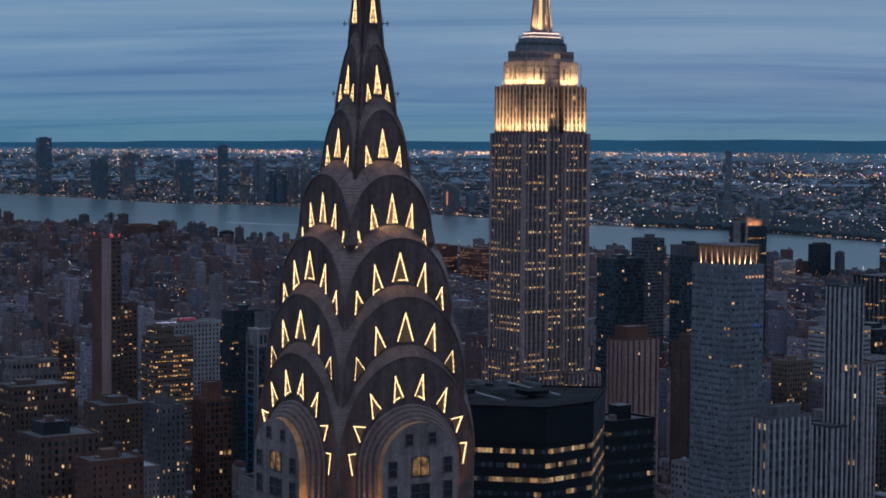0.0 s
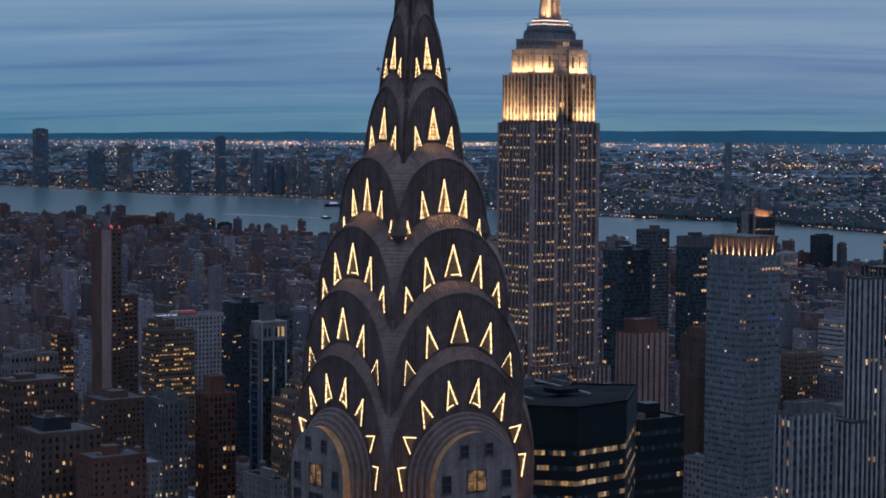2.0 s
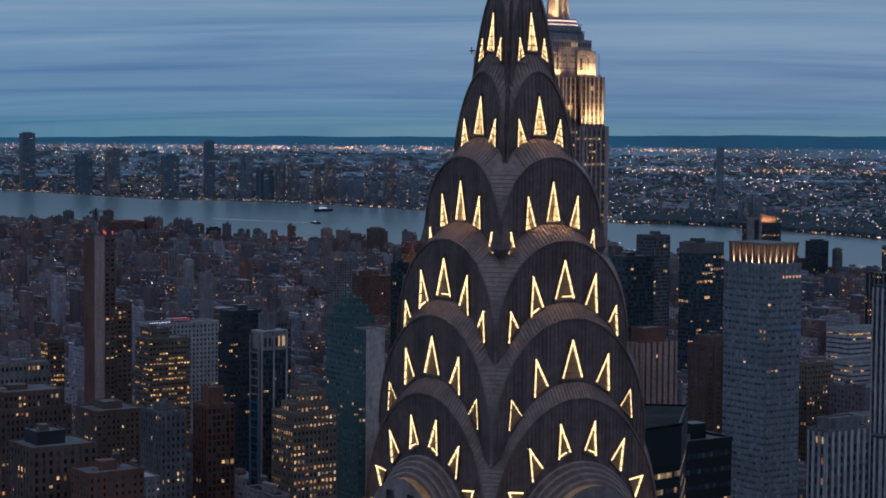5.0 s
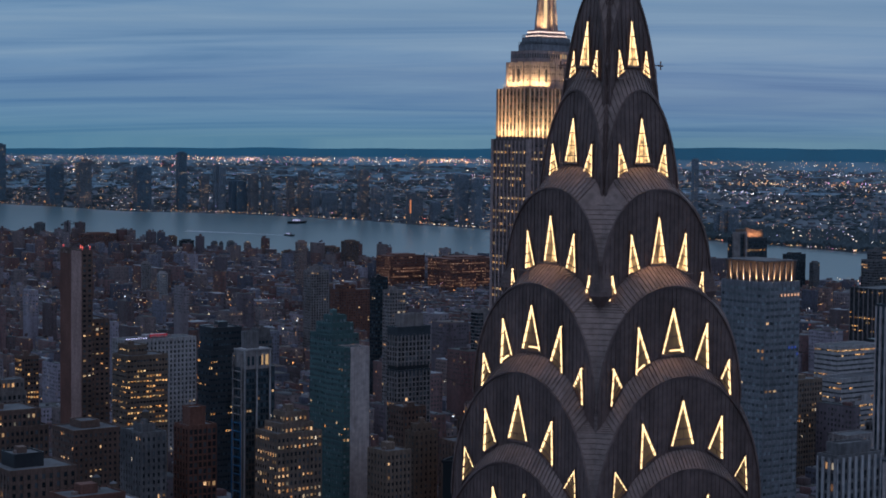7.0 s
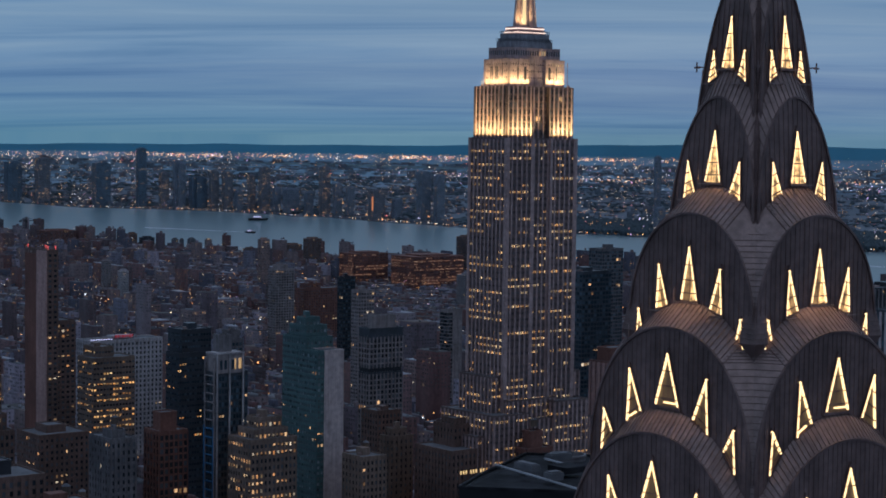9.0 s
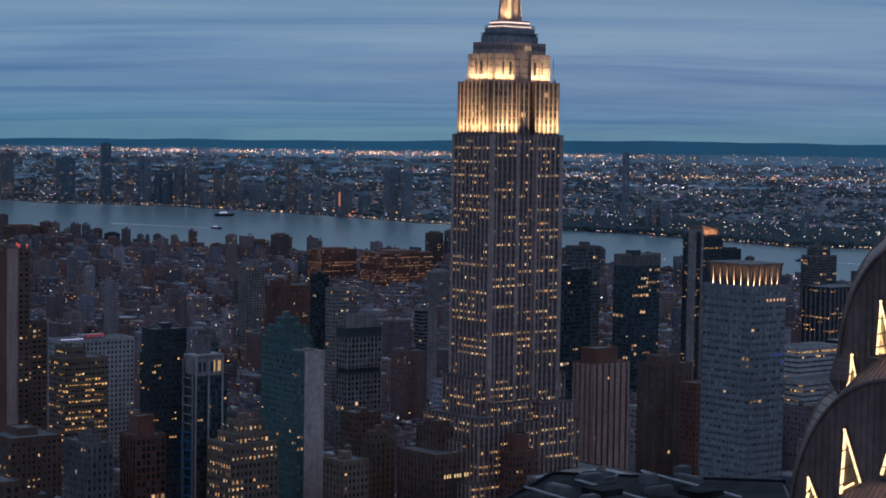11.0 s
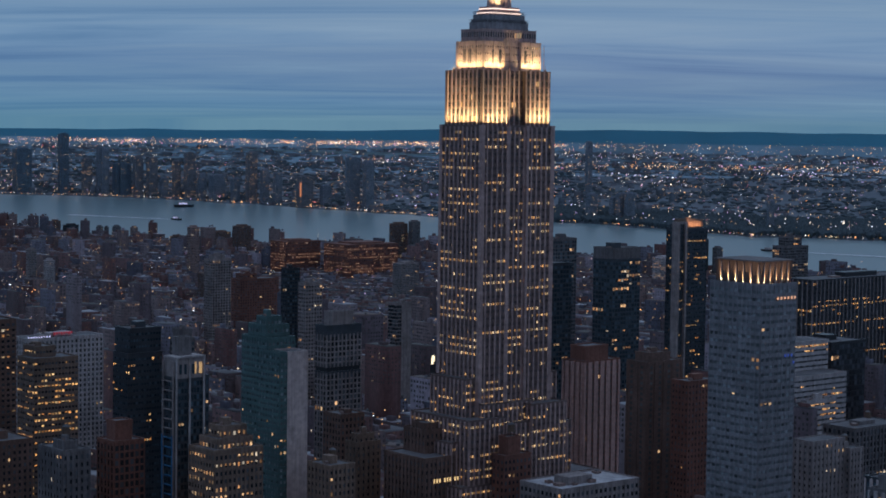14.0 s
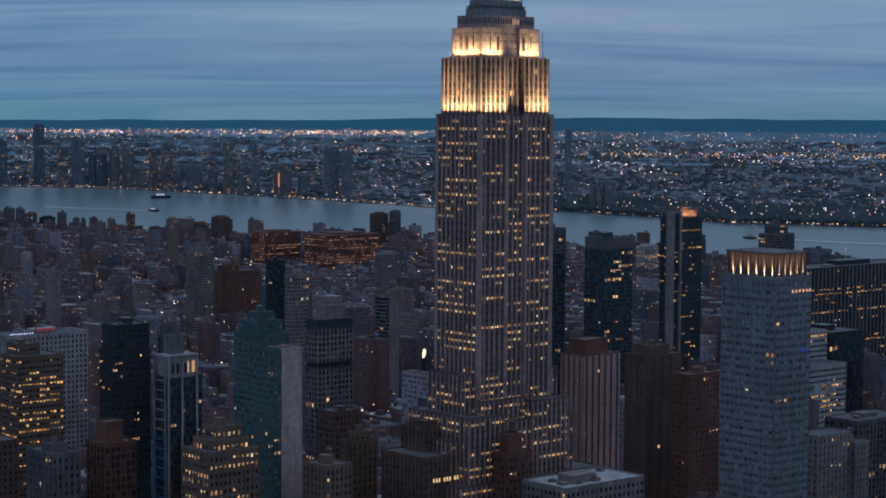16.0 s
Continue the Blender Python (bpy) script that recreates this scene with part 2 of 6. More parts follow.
# ---- mesh helpers ----
class Mesh:
    """Gathers boxes, plates and prisms into one mesh."""

    def __init__(self):
        self.v, self.f = [], []

    def add(self, verts, faces):
        n = len(self.v)
        self.v.extend(verts)
        self.f.extend([tuple(i + n for i in f) for f in faces])
        return self

    def box(self, x0, x1, y0, y1, z0, z1):
        return self.add([(x0, y0, z0), (x1, y0, z0), (x1, y1, z0), (x0, y1, z0), (x0, y0, z1), (x1, y0, z1), (x1, y1, z1), (x0, y1, z1)],
                        [(0, 3, 2, 1), (4, 5, 6, 7), (0, 1, 5, 4), (1, 2, 6, 5), (2, 3, 7, 6), (3, 0, 4, 7)])

    def hexa(self, lower, upper):
        """A solid between two rings of corners."""
        k = len(lower)
        side = [(i, (i + 1) % k, (i + 1) % k + k, i + k) for i in range(k)]
        return self.add([*lower, *upper], [tuple(range(k))[::-1], tuple(range(k, 2 * k)), *side])

    def cyl(self, x, y, z0, z1, r0, r1=None, k=10):
        r1 = r0 if r1 is None else r1
        ring = lambda z, r: [(x + r * math.cos(2 * math.pi * i / k), y + r * math.sin(2 * math.pi * i / k), z) for i in range(k)]
        return self.hexa(ring(z0, r0), ring(z1, max(r1, 0.01)))

    def bar(self, a, b, r):
        """A thin square bar from a to b."""
        a, b = Vector(a), Vector(b)
        d = (b - a).normalized()
        s = d.cross(Vector((0, 0, 1)) if abs(d.z) < 0.9 else Vector((1, 0, 0))).normalized() * r
        t = d.cross(s).normalized() * r
        return self.hexa([tuple(a + p) for p in (s + t, s - t, -s - t, -s + t)], [tuple(b + p) for p in (s + t, s - t, -s - t, -s + t)])

    def data(self, name, mat):
        me = bpy.data.meshes.new(name)
        me.from_pydata(self.v, [], self.f)
        me.materials.append(mat)
        me.update()
        return me


def part(name, mesh, mat, parent=None, label="", kind=""):
    if not mesh.v:
        return None
    ob = new(name, mesh.data(name, mat))
    ob.parent = parent
    return tagged(ob, label, kind=kind)


def thing(name, at, label, category, group="", kind=""):
    ob = new(name)
    ob.empty_display_size = 1.0
    ob.location = at
    return tagged(ob, label, category, group, kind)


rng = random.Random(11)


def facade(relief, panes, lit, box, faces="NESW", bay=3.2, floor=3.6, size=(1.7, 1.9), pier=0.3, every=1, spandrel=0.0, share=0.1, sill=0.0, rows=1.0, pier_w=None, blinds=True):
    """Windows and relief on the sides of a block. N is the side towards -y, E towards -x."""
    x0, x1, y0, y1, z0, z1 = box
    sides = {"N": ((x0, y0), (1, 0), (0, -1), x1 - x0), "S": ((x1, y1), (-1, 0), (0, 1), x1 - x0),
             "E": ((x0, y1), (0, -1), (-1, 0), y1 - y0), "W": ((x1, y0), (0, 1), (1, 0), y1 - y0)}
    for key in faces:
        (ox, oy), (ux, uy), (nx, ny), width = sides[key]
        nb = max(1, round(width / bay))
        step = width / nb
        nf = max(1, int((z1 - z0 - 0.8) / floor))
        pw = pier_w or max(0.3, step - size[0]) * 0.5
        at = lambda u, z, d: (ox + ux * u + nx * d, oy + uy * u + ny * d, z)

        def block(m, u0, u1, za, zb, d):
            m.hexa([at(u0, za, -0.05), at(u1, za, -0.05), at(u1, za, d), at(u0, za, d)], [at(u0, zb, -0.05), at(u1, zb, -0.05), at(u1, zb, d), at(u0, zb, d)])
        if pier:
            for i in range(0, nb + 1, every):
                u = i * step
                block(relief, max(0, u - pw), min(width, u + pw), z0, z1 - 0.02, pier if every == 1 or i % every == 0 else pier * 0.5)
        for k in range(nf):
            zc = z1 - 1.0 - floor * (k + 0.5)
            if spandrel:
                block(relief, 0.02, width - 0.02, zc - floor / 2 - (floor - size[1]) / 2, zc - floor / 2 + (floor - size[1]) / 2, spandrel)
            p = min(0.95, share * rng.expovariate(1.0) ** rows * (1.0 if rows <= 1 else 0.75))
            on = False
            for i in range(nb):
                if i % 3 == 0 or rng.random() < 0.3:
                    on = rng.random() < p
                u = (i + 0.5) * step
                w, h = size[0] / 2, size[1] / 2
                quad = [at(u - w, zc - h, 0.04), at(u + w, zc - h, 0.04), at(u + w, zc + h, 0.04), at(u - w, zc + h, 0.04)]
                panes.add(quad, [(0, 1, 2, 3)])
                if on and rng.random() < 0.9:
                    l_, r_, f_ = (0, 0, 0) if not blinds else (rng.choice((0.0, 0.0, 0.3)), rng.choice((0.0, 0.0, 0.35)), rng.choice((0.0, 0.0, 0.25, 0.45)))
                    ua, ub, za = u - w * (1 - l_), u + w * (1 - r_), zc - h * (1 - 2 * f_)
                    lit.add([at(ua, za, 0.06), at(ub, za, 0.06), at(ub, zc + h * 0.94, 0.06), at(ua, zc + h * 0.94, 0.06)], [(0, 1, 2, 3)])


def water_tank(x, y, z, r=1.9, h=3.6):
    tank = thing("water_tank", (x, y, z), "weathered wooden rooftop water tank on steel legs", "water tank", "rooftop water tanks")
    m = Mesh()
    for sx in (-1, 1):
        for sy in (-1, 1):
            part("leg", Mesh().box(sx * r * 0.6 - 0.12, sx * r * 0.6 + 0.12, sy * r * 0.6 - 0.12, sy * r * 0.6 + 0.12, 0, 2.2), M_BLACK, tank)
    part("barrel", m.cyl(0, 0, 2.2, 2.2 + h, r, r * 0.94, 12), M_WOOD, tank)
    part("lid", Mesh().cyl(0, 0, 2.2 + h, 3.4 + h, r * 1.04, 0.1, 12), M_ROOF, tank, "conical dark lid")
    return tank


def coping(a, b, c, d, z0, z1, t):
    """A closed upstand round a roof."""
    m = Mesh()
    rings = [[(a + q, c + q, z), (b - q, c + q, z), (b - q, d - q, z), (a + q, d - q, z)] for q, z in ((0, z0), (0, z1), (t, z1), (t, z0))]
    return m.add([p for r in rings for p in r], [(i * 4 + k, i * 4 + (k + 1) % 4, (i + 1) % 4 * 4 + (k + 1) % 4, (i + 1) % 4 * 4 + k) for i in range(4) for k in range(4)])


def building(name, label, tiers, wall_mat, roof_mat=None, pane_mat=None, lit_mat=None, category="building", group="", bulkhead=True, tank=False, relief_mat=None, **look_):
    """A building of stacked blocks (x0, x1, y0, y1, z0, z1), or with a seventh entry that overrides the facade."""
    x0 = min(t[0] for t in tiers)
    x1 = max(t[1] for t in tiers)
    y0 = min(t[2] for t in tiers)
    y1 = max(t[3] for t in tiers)
    cx, cy = (x0 + x1) / 2, (y0 + y1) / 2
    root = thing(name, (cx, cy, 0), label, category, group)
    relief, panes, lit = Mesh(), Mesh(), Mesh()
    for t in tiers:
        a, b, c, d, e, f = (t[0] - cx, t[1] - cx, t[2] - cy, t[3] - cy, t[4], t[5])
        opts = dict(look_)
        if len(t) > 6:
            opts.update(t[6])
        own = opts.pop("mat", wall_mat)
        part("wall", Mesh().box(a, b, c, d, e, f), own, root)
        if not opts.pop("blank", False):
            facade(relief, panes, lit, (a, b, c, d, max(e, f - 120), f), **opts)
        if min(b - a, d - c) > 3 and f < 290:
            part("parapet", coping(a - 0.15, b + 0.15, c - 0.15, d + 0.15, f - 0.4, f + 0.9, 0.45), own, root)
            part("roof", Mesh().box(a + 0.3, b - 0.3, c + 0.3, d - 0.3, f - 0.02, f + 0.25), roof_mat or M_ROOF, root)
    part("facade_relief", relief, relief_mat or wall_mat, root, kind="stuff")
    part("window_panes", panes, pane_mat or M_PANE, root, kind="stuff")
    part("lit_window_panes", lit, lit_mat or M_LIT, root, "warmly lit window panes", kind="stuff")
    if bulkhead:
        t = tiers[-1]
        w, l = t[1] - t[0], t[3] - t[2]
        a, c = t[0] + w * rng.uniform(0.2, 0.45) - cx, t[2] + l * rng.uniform(0.25, 0.45) - cy
        part("stair_bulkhead", Mesh().box(a, a + w * 0.3, c, c + l * 0.35, t[5] + 0.25, t[5] + rng.uniform(2.5, 4.5)), wall_mat, root)
        part("roof_vent", Mesh().box(a - w * 0.12, a - w * 0.04, c, c + l * 0.15, t[5] + 0.25, t[5] + 1.6), M_STEELB, root, "grey sheet-metal vent")
        part("roof_fan", Mesh().cyl(a + w * 0.4, c + l * 0.3, t[5] + 0.25, t[5] + 1.9, 0.5), M_STEELB, root, "round grey roof fan")
    if tank:
        t = tiers[-1]
        water_tank(t[0] + (t[1] - t[0]) * 0.72, t[2] + (t[3] - t[2]) * 0.7, t[5] + 0.25)
    return root


# ---- ground and distance ----
EYE = Vector((-95.0, -99.0, 271.7))
NEAR, SPAN = 2500.0, 2330.0


def far(x, y, z=0.0):
    """True plan to model: beyond 2.5 km the distance is drawn in towards the vantage point, every direction kept."""
    dx, dy = x - EYE.x, y - EYE.y
    r = math.hypot(dx, dy)
    if r <= NEAR:
        return (x, y, z)
    k = (NEAR + SPAN * (1 - math.exp(-(r - NEAR) / SPAN))) / r
    return (EYE.x + dx * k, EYE.y + dy * k, EYE.z + (z - EYE.z) * k)


def polar(yaw, dist):
    return (EYE.x + dist * math.sin(radians(yaw)), EYE.y + dist * math.cos(radians(yaw)))


def along(table, yaw):
    return float(np.interp(yaw, [a for a, _ in table], [b for _, b in table]))


FAR_BANK = [(-180, 9500), (0, 9500), (15, 9000), (22, 8250), (27, 7150), (30.3, 6950), (36.5, 6050), (39.7, 5620), (43.5, 5450), (48.4, 4930), (52.7, 4880), (60, 4700), (90, 4300), (180, 4300)]
NEAR_BANK = [(-180, 7000), (0, 7000), (15, 6500), (22, 5700), (24, 5150), (27, 5050), (29.3, 4500), (35, 4250), (40.6, 4180), (44, 3950), (49, 3620), (53, 3560), (60, 3400), (90, 3300), (180, 3300)]
# bluish tone: haze over the far land is put into the ground colour
M_GROUND = material("haze_tinted_ground", (0.118, 0.146, 0.168), (0.10, 0.125, 0.145), grain=0.02, large=0.003, bump=0.0)
# no lamps: the blue haze over plain and hills is put in as glow
M_BACKDROP = lit_material("haze_glow_flats", [(0.0, (0.20, 0.49, 0.95)), (1.0, (0.20, 0.49, 0.95))], 0.15, 0.15, flat_noise=0.012)
M_HILLS = lit_material("haze_glow_hills", [(0.0, (0.05, 0.43, 0.95)), (1.0, (0.05, 0.43, 0.95))], 0.125, 0.125, flat_noise=0.006, patchy=0.6)
M_WATER = bpy.data.materials.new("river_water")
M_WATER.use_nodes = True
_t = M_WATER.node_tree
_b = _t.nodes["Principled BSDF"]
_b.inputs["Base Color"].default_value = (0.125, 0.18, 0.205, 1)
_b.inputs["Roughness"].default_value = 0.34
_n = node(_t, "ShaderNodeTexNoise", Scale=0.02, Detail=6.0, Roughness=0.7)
_g = _t.nodes.new("ShaderNodeNewGeometry")
_t.links.new(_g.outputs["Position"], _n.inputs["Vector"])
_bp = node(_t, "ShaderNodeBump", Strength=0.06, Distance=2.0)
_t.links.new(_n.outputs["Fac"], _bp.inputs["Height"]), _t.links.new(_bp.outputs[0], _b.inputs["Normal"])


RIDGE = [(-180, 150), (10, 85), (24, 92), (31, 115), (38, 150), (45, 190), (60, 200), (180, 150)]


def hill(yaw, dist):
    """Low wooded ridges stand at the horizon."""
    k = min(1.0, max(0.0, (dist - 30000) / 6000))
    top = along(RIDGE, yaw) + 30 * noise.noise(Vector((yaw * 0.11, 3.3, 0))) + 22 * noise.noise(Vector((yaw * 0.6, 1.3, 0)))
    return k * k * (3 - 2 * k) * (272 - 1.2 * (272 - top))


def build_ground():
    rings = [0, 200, 500, 900, 1400, 2000, 2500] + list(range(2700, 10601, 200)) + list(range(11000, 30001, 500)) + [31500, 33000, 34500, 36000, 60000]
    land, flats = rings.index(10500) + 1, rings.index(30000)
    yaws = [-180 + 3.0 * i for i in range(65)] + [15 + 0.25 * i for i in range(180)] + [60 + 3.0 * i for i in range(40)]
    k = len(yaws)

    def sheet(first, last):
        m = Mesh()
        for d in rings[first:last]:
            for a in yaws:
                m.v.append(far(*polar(a, max(d, 1)), hill(a, d) if d < 60000 else -900))
        for i in range(last - first - 1):
            for j in range(k):
                m.f.append((i * k + j, i * k + (j + 1) % k, (i + 1) * k + (j + 1) % k, (i + 1) * k + j))
        return m
    tagged(part("ground", sheet(0, land), M_GROUND), "dark city ground between streets and low towns", "ground", kind="structure")
    tagged(part("backdrop", sheet(land - 1, flats + 1), M_BACKDROP), "flat country far beyond the river, glowing with blue haze", "backdrop", kind="structure")
    tagged(part("backdrop_hills", sheet(flats, len(rings)), M_HILLS), "wooded hills at the horizon, glowing dark blue with haze", "backdrop", kind="structure")
    bay = Mesh()
    for a0, a1, e0, e1, width in ((15, 29, 20900, 20700, 1500), (29, 38.5, 19000, 17200, 1700), (34, 43, 17300, 15600, 1500), (46, 60, 13900, 13700, 700), (15, 27.5, 11300, 11300, 800)):
        n = 24
        for i in range(n + 1):
            a = a0 + (a1 - a0) * i / n
            s = math.sin(math.pi * i / n) * (0.6 + 0.4 * noise.noise(Vector((a, 0.5, 0))))
            mid = e0 + (e1 - e0) * i / n
            bay.v.extend((far(*polar(a, mid - width / 2 * s), 8), far(*polar(a, mid + width / 2 * s), 8)))
        o = len(bay.v) - 2 * (n + 1)
        bay.f.extend([(o + 2 * i, o + 2 * i + 2, o + 2 * i + 3, o + 2 * i + 1) for i in range(n)])
    tagged(part("far_bay", bay, M_WATER), "pale strips of a far tidal bay", "water", kind="structure")
    w = Mesh()
    yaws = [-20 + 0.5 * i for i in range(260)]
    for a in yaws:
        n0 = along(NEAR_BANK, a) + 60 * noise.noise(Vector((a * 1.7, 0, 5)))
        f0 = along(FAR_BANK, a) + 120 * noise.noise(Vector((a * 1.1, 0, 9)))
        for i in range(9):
            w.v.append(far(*polar(a, n0 + (f0 - n0) * i / 8), 1.5))
    for i in range(len(yaws) - 1):
        for j in range(8):
            w.f.append((i * 9 + j, i * 9 + j + 1, (i + 1) * 9 + j + 1, (i + 1) * 9 + j))
    tagged(part("river", w, M_WATER), "wide grey-blue river with a calm rippled surface", "water", kind="structure")


build_ground()

# ---- the tower with the scalloped steel crown ----
# half-width, face distance at its foot, height of the arch's crown, rise of the arch, roundness, lean of the face, rise of the roof band; from the lowest tier up
CROWN = [(9.2, 9.34, 247.2, 12.0, 2.0, 0.0, 1.5), (8.32, 8.52, 253.95, 10.4, 2.05, 0.0, 1.5), (7.2, 7.33, 260.55, 9.0, 2.1, 0.0, 1.6), (5.5, 5.6, 267.7, 7.1, 2.1, 0.0, 1.8),
         (3.7, 3.78, 275.1, 8.8, 2.0, 0.0575, 1.85), (2.55, 2.65, 282.7, 11.5, 1.9, 0.085, 1.6), (1.55, 1.6, 291.0, 14.0, 1.6, 0.05, 0.0)]
FOOT_Z = (236.0, 243.0, 250.5, 258.5, 268.0, 275.0, 282.0)          # where the lean of each face begins
AXIS = Vector((0.32, 0.49, 0.0))
BASE_R, BASE_Z, WALL_D, FRONT_D = 5.1, 234.9, 8.55, 11.8


def face(level, z):
    """Distance of a tier's face from the axis at the height z."""
    return CROWN[level][1] - CROWN[level][5] * max(-1.0, z - FOOT_Z[level])


def bow(a, full):
    """Cosine and sine of an arch, 2 being an ellipse."""
    c, s = math.cos(a), math.sin(a)
    return math.copysign(abs(c) ** (2 / full), c), abs(s) ** (2 / full)


def arc(level, n=36, trim=0.0, grow=0.0):
    """A tier's arch from springing to springing."""
    w, _, top, rise, full = CROWN[level][:5]
    return [((w - trim) * c, top - rise + (rise - trim + grow) * s) for c, s in (bow(math.pi * i / n, full) for i in range(n + 1))]


def arch_u(level, z):
    """Half-width of a tier's arch at the height z."""
    w, _, top, rise, full = CROWN[level][:5]
    return w * max(0.0, 1 - min(1.0, max(0.0, z - top + rise) / rise) ** full) ** (1 / full)


def arch_z(level, u, trim=0.0, grow=0.0):
    w, _, top, rise, full = CROWN[level][:5]
    return top - rise + (rise - trim + grow) * max(0.0, 1 - min(1.0, abs(u / (w - trim))) ** full) ** (1 / full)


def side(k, u, d, z):
    """A point on side k of the tower: u along it, d out from the axis."""
    x, y = u, -d
    for _ in range(k):
        x, y = y, -x
    return (x, y, z)


def crown_window(tower, k, level, corners, glow, lamp):
    """A triangular window: a steel frame, a pane set back in it, and lamp tubes along its two long edges."""
    on = lambda u, off, z: side(k, u, face(level, z) + off, z)
    cu, cz = sum(c[0] for c in corners) / 3, sum(c[1] for c in corners) / 3
    grow = lambda f: [(cu + (u - cu) * f, cz + (z - cz) * f) for u, z in corners]
    outer, inner, glass = grow(1.12), grow(0.98), grow(0.97)
    fr = Mesh()
    n = [on(u, 0.14, z) for u, z in outer] + [on(u, 0.14, z) for u, z in inner] + [on(u, 0.01, z) for u, z in inner] + [on(u, -0.02, z) for u, z in outer]
    fr.add(n, [f for i in range(3) for j in [(i + 1) % 3] for f in ((i, j, j + 3, i + 3), (i + 3, j + 3, j + 6, i + 6), (i + 9, j + 9, j, i))])
    win = part("crown_window", fr, M_STEEL, tower, "triangular crown window edged with lamp tubes")
    part("pane", Mesh().add([on(u, 0.03, z) for u, z in glass], [(0, 1, 2)]), M_GLOW if glow > 1 else M_DIMG if glow else M_INNER, win)
    apex, a, b = corners[0], corners[1], corners[2]
    mix = lambda p, q, f: (p[0] + (q[0] - p[0]) * f, p[1] + (q[1] - p[1]) * f)
    for q in (a,) if lamp == "top" else (a, b):
        t = (0.058, 0.048, 0.04)[glow] * (0.55 if lamp == "thin" else 1.0)
        du = t * (1 if cu > (apex[0] + q[0]) / 2 else -1)
        p0, p1 = mix(apex, q, 0.03), mix(q, apex, 0.03)
        part("lamp_tube", Mesh().bar(on(p0[0] + du, 0.13, p0[1]), on(p1[0] + du, 0.13, p1[1]), t), M_TUBE, win)
    if lamp == "foot":
        # a short lamp across the window's foot
        p0, p1 = mix(a, b, 0.1), mix(a, b, 0.62)
        part("foot_lamp", Mesh().bar(on(p0[0], 0.12, p0[1] + 0.28), on(p1[0], 0.12, p1[1] + 0.28), 0.05), M_TUBE, win)
    elif lamp == "top":
        part("lamp_tube", Mesh().bar(on(a[0], 0.13, a[1] - 0.05), on(b[0], 0.13, b[1] - 0.05), 0.058), M_TUBE, win)
    elif lamp == "panel":
        # a lit reflector behind the lower half
        m0, m1, m2 = mix(apex, a, 0.42), mix(apex, a, 0.94), mix(a, b, 0.5)
        part("reflector", Mesh().add([on(u, 0.07, z) for u, z in (m0, m1, m2)], [(0, 1, 2)]), M_GLOW, win, "glowing lamp reflector")
    if glow:
        lo_, hi_, z_ = min(a[0], b[0]) - 0.3, max(a[0], b[0]) + 0.35, min(a[1], b[1]) - 0.06
        part("window_ledge", Mesh().bar(on(lo_, 0.42, z_), on(hi_, 0.42, z_), 0.035).bar(on(cu, 0.0, z_), on(cu, 0.44, z_), 0.03).bar(on(lo_, 0.42, z_), on(lo_, 0.42, z_ + 0.9), 0.02), M_STEELB, win)
    for q in (0.35, 0.62, 0.85) if abs(apex[1] - a[1]) > 2 else (0.6,):
        p0, p1 = mix(apex, a, q), mix(apex, b, q)
        part("glazing_bar", Mesh().bar(on(p0[0], 0.16, p0[1]), on(p1[0], 0.16, p1[1]), 0.035), M_STEEL, win)


def mirrored(tri):
    return [tri, [(-tri[0][0], tri[0][1]), (-tri[1][0], tri[1][1]), (-tri[2][0], tri[2][1])]]


def triangles(level):
    """The windows of one side of a tier, each as apex, outer foot, inner foot."""
    if level == 0:
        out_ = mirrored([(1.91, 245.2), (2.1, 242.0), (0.7, 242.6)]) + mirrored([(5.25, 243.4), (4.9, 240.4), (3.7, 241.5)])
        return out_ + mirrored([(6.6, 238.0), (7.45, 239.9), (5.85, 239.7)]) + mirrored([(7.6, 234.3), (8.1, 236.8), (7.1, 236.8)])
    if level == 1:
        return [[(0, 252.26), (1.15, 248.8), (-1.15, 248.8)]] + mirrored([(4.01, 250.81), (4.15, 247.4), (2.6, 248.3)]) + mirrored([(6.58, 247.51), (6.8, 244.8), (5.4, 246.0)])
    if level == 2:
        return [[(0, 259.0), (1.1, 255.5), (-1.1, 255.5)]] + mirrored([(3.47, 257.72), (3.68, 254.1), (2.25, 254.9)]) + mirrored([(5.83, 254.81), (6.05, 252.0), (4.95, 253.3)])
    if level == 3:
        return [[(0, 265.68), (0.78, 262.1), (-0.72, 262.1)]] + mirrored([(2.75, 264.41), (2.95, 261.4), (1.85, 261.7)]) + mirrored([(4.55, 261.4), (4.85, 259.4), (4.1, 259.8)])
    if level == 4:
        return [[(0, 273.03), (0.7, 269.6), (-0.7, 269.6)]] + mirrored([(2.3, 271.04), (2.5, 268.5), (1.5, 268.9)])
    if level == 5:
        return [[(0, 280.35), (0.52, 276.9), (-0.52, 276.9)]] + mirrored([(1.35, 278.1), (1.65, 276.0), (0.95, 276.4)])
    return [[(0, 289.0), (0.5, 285.1), (-0.5, 285.1)]]


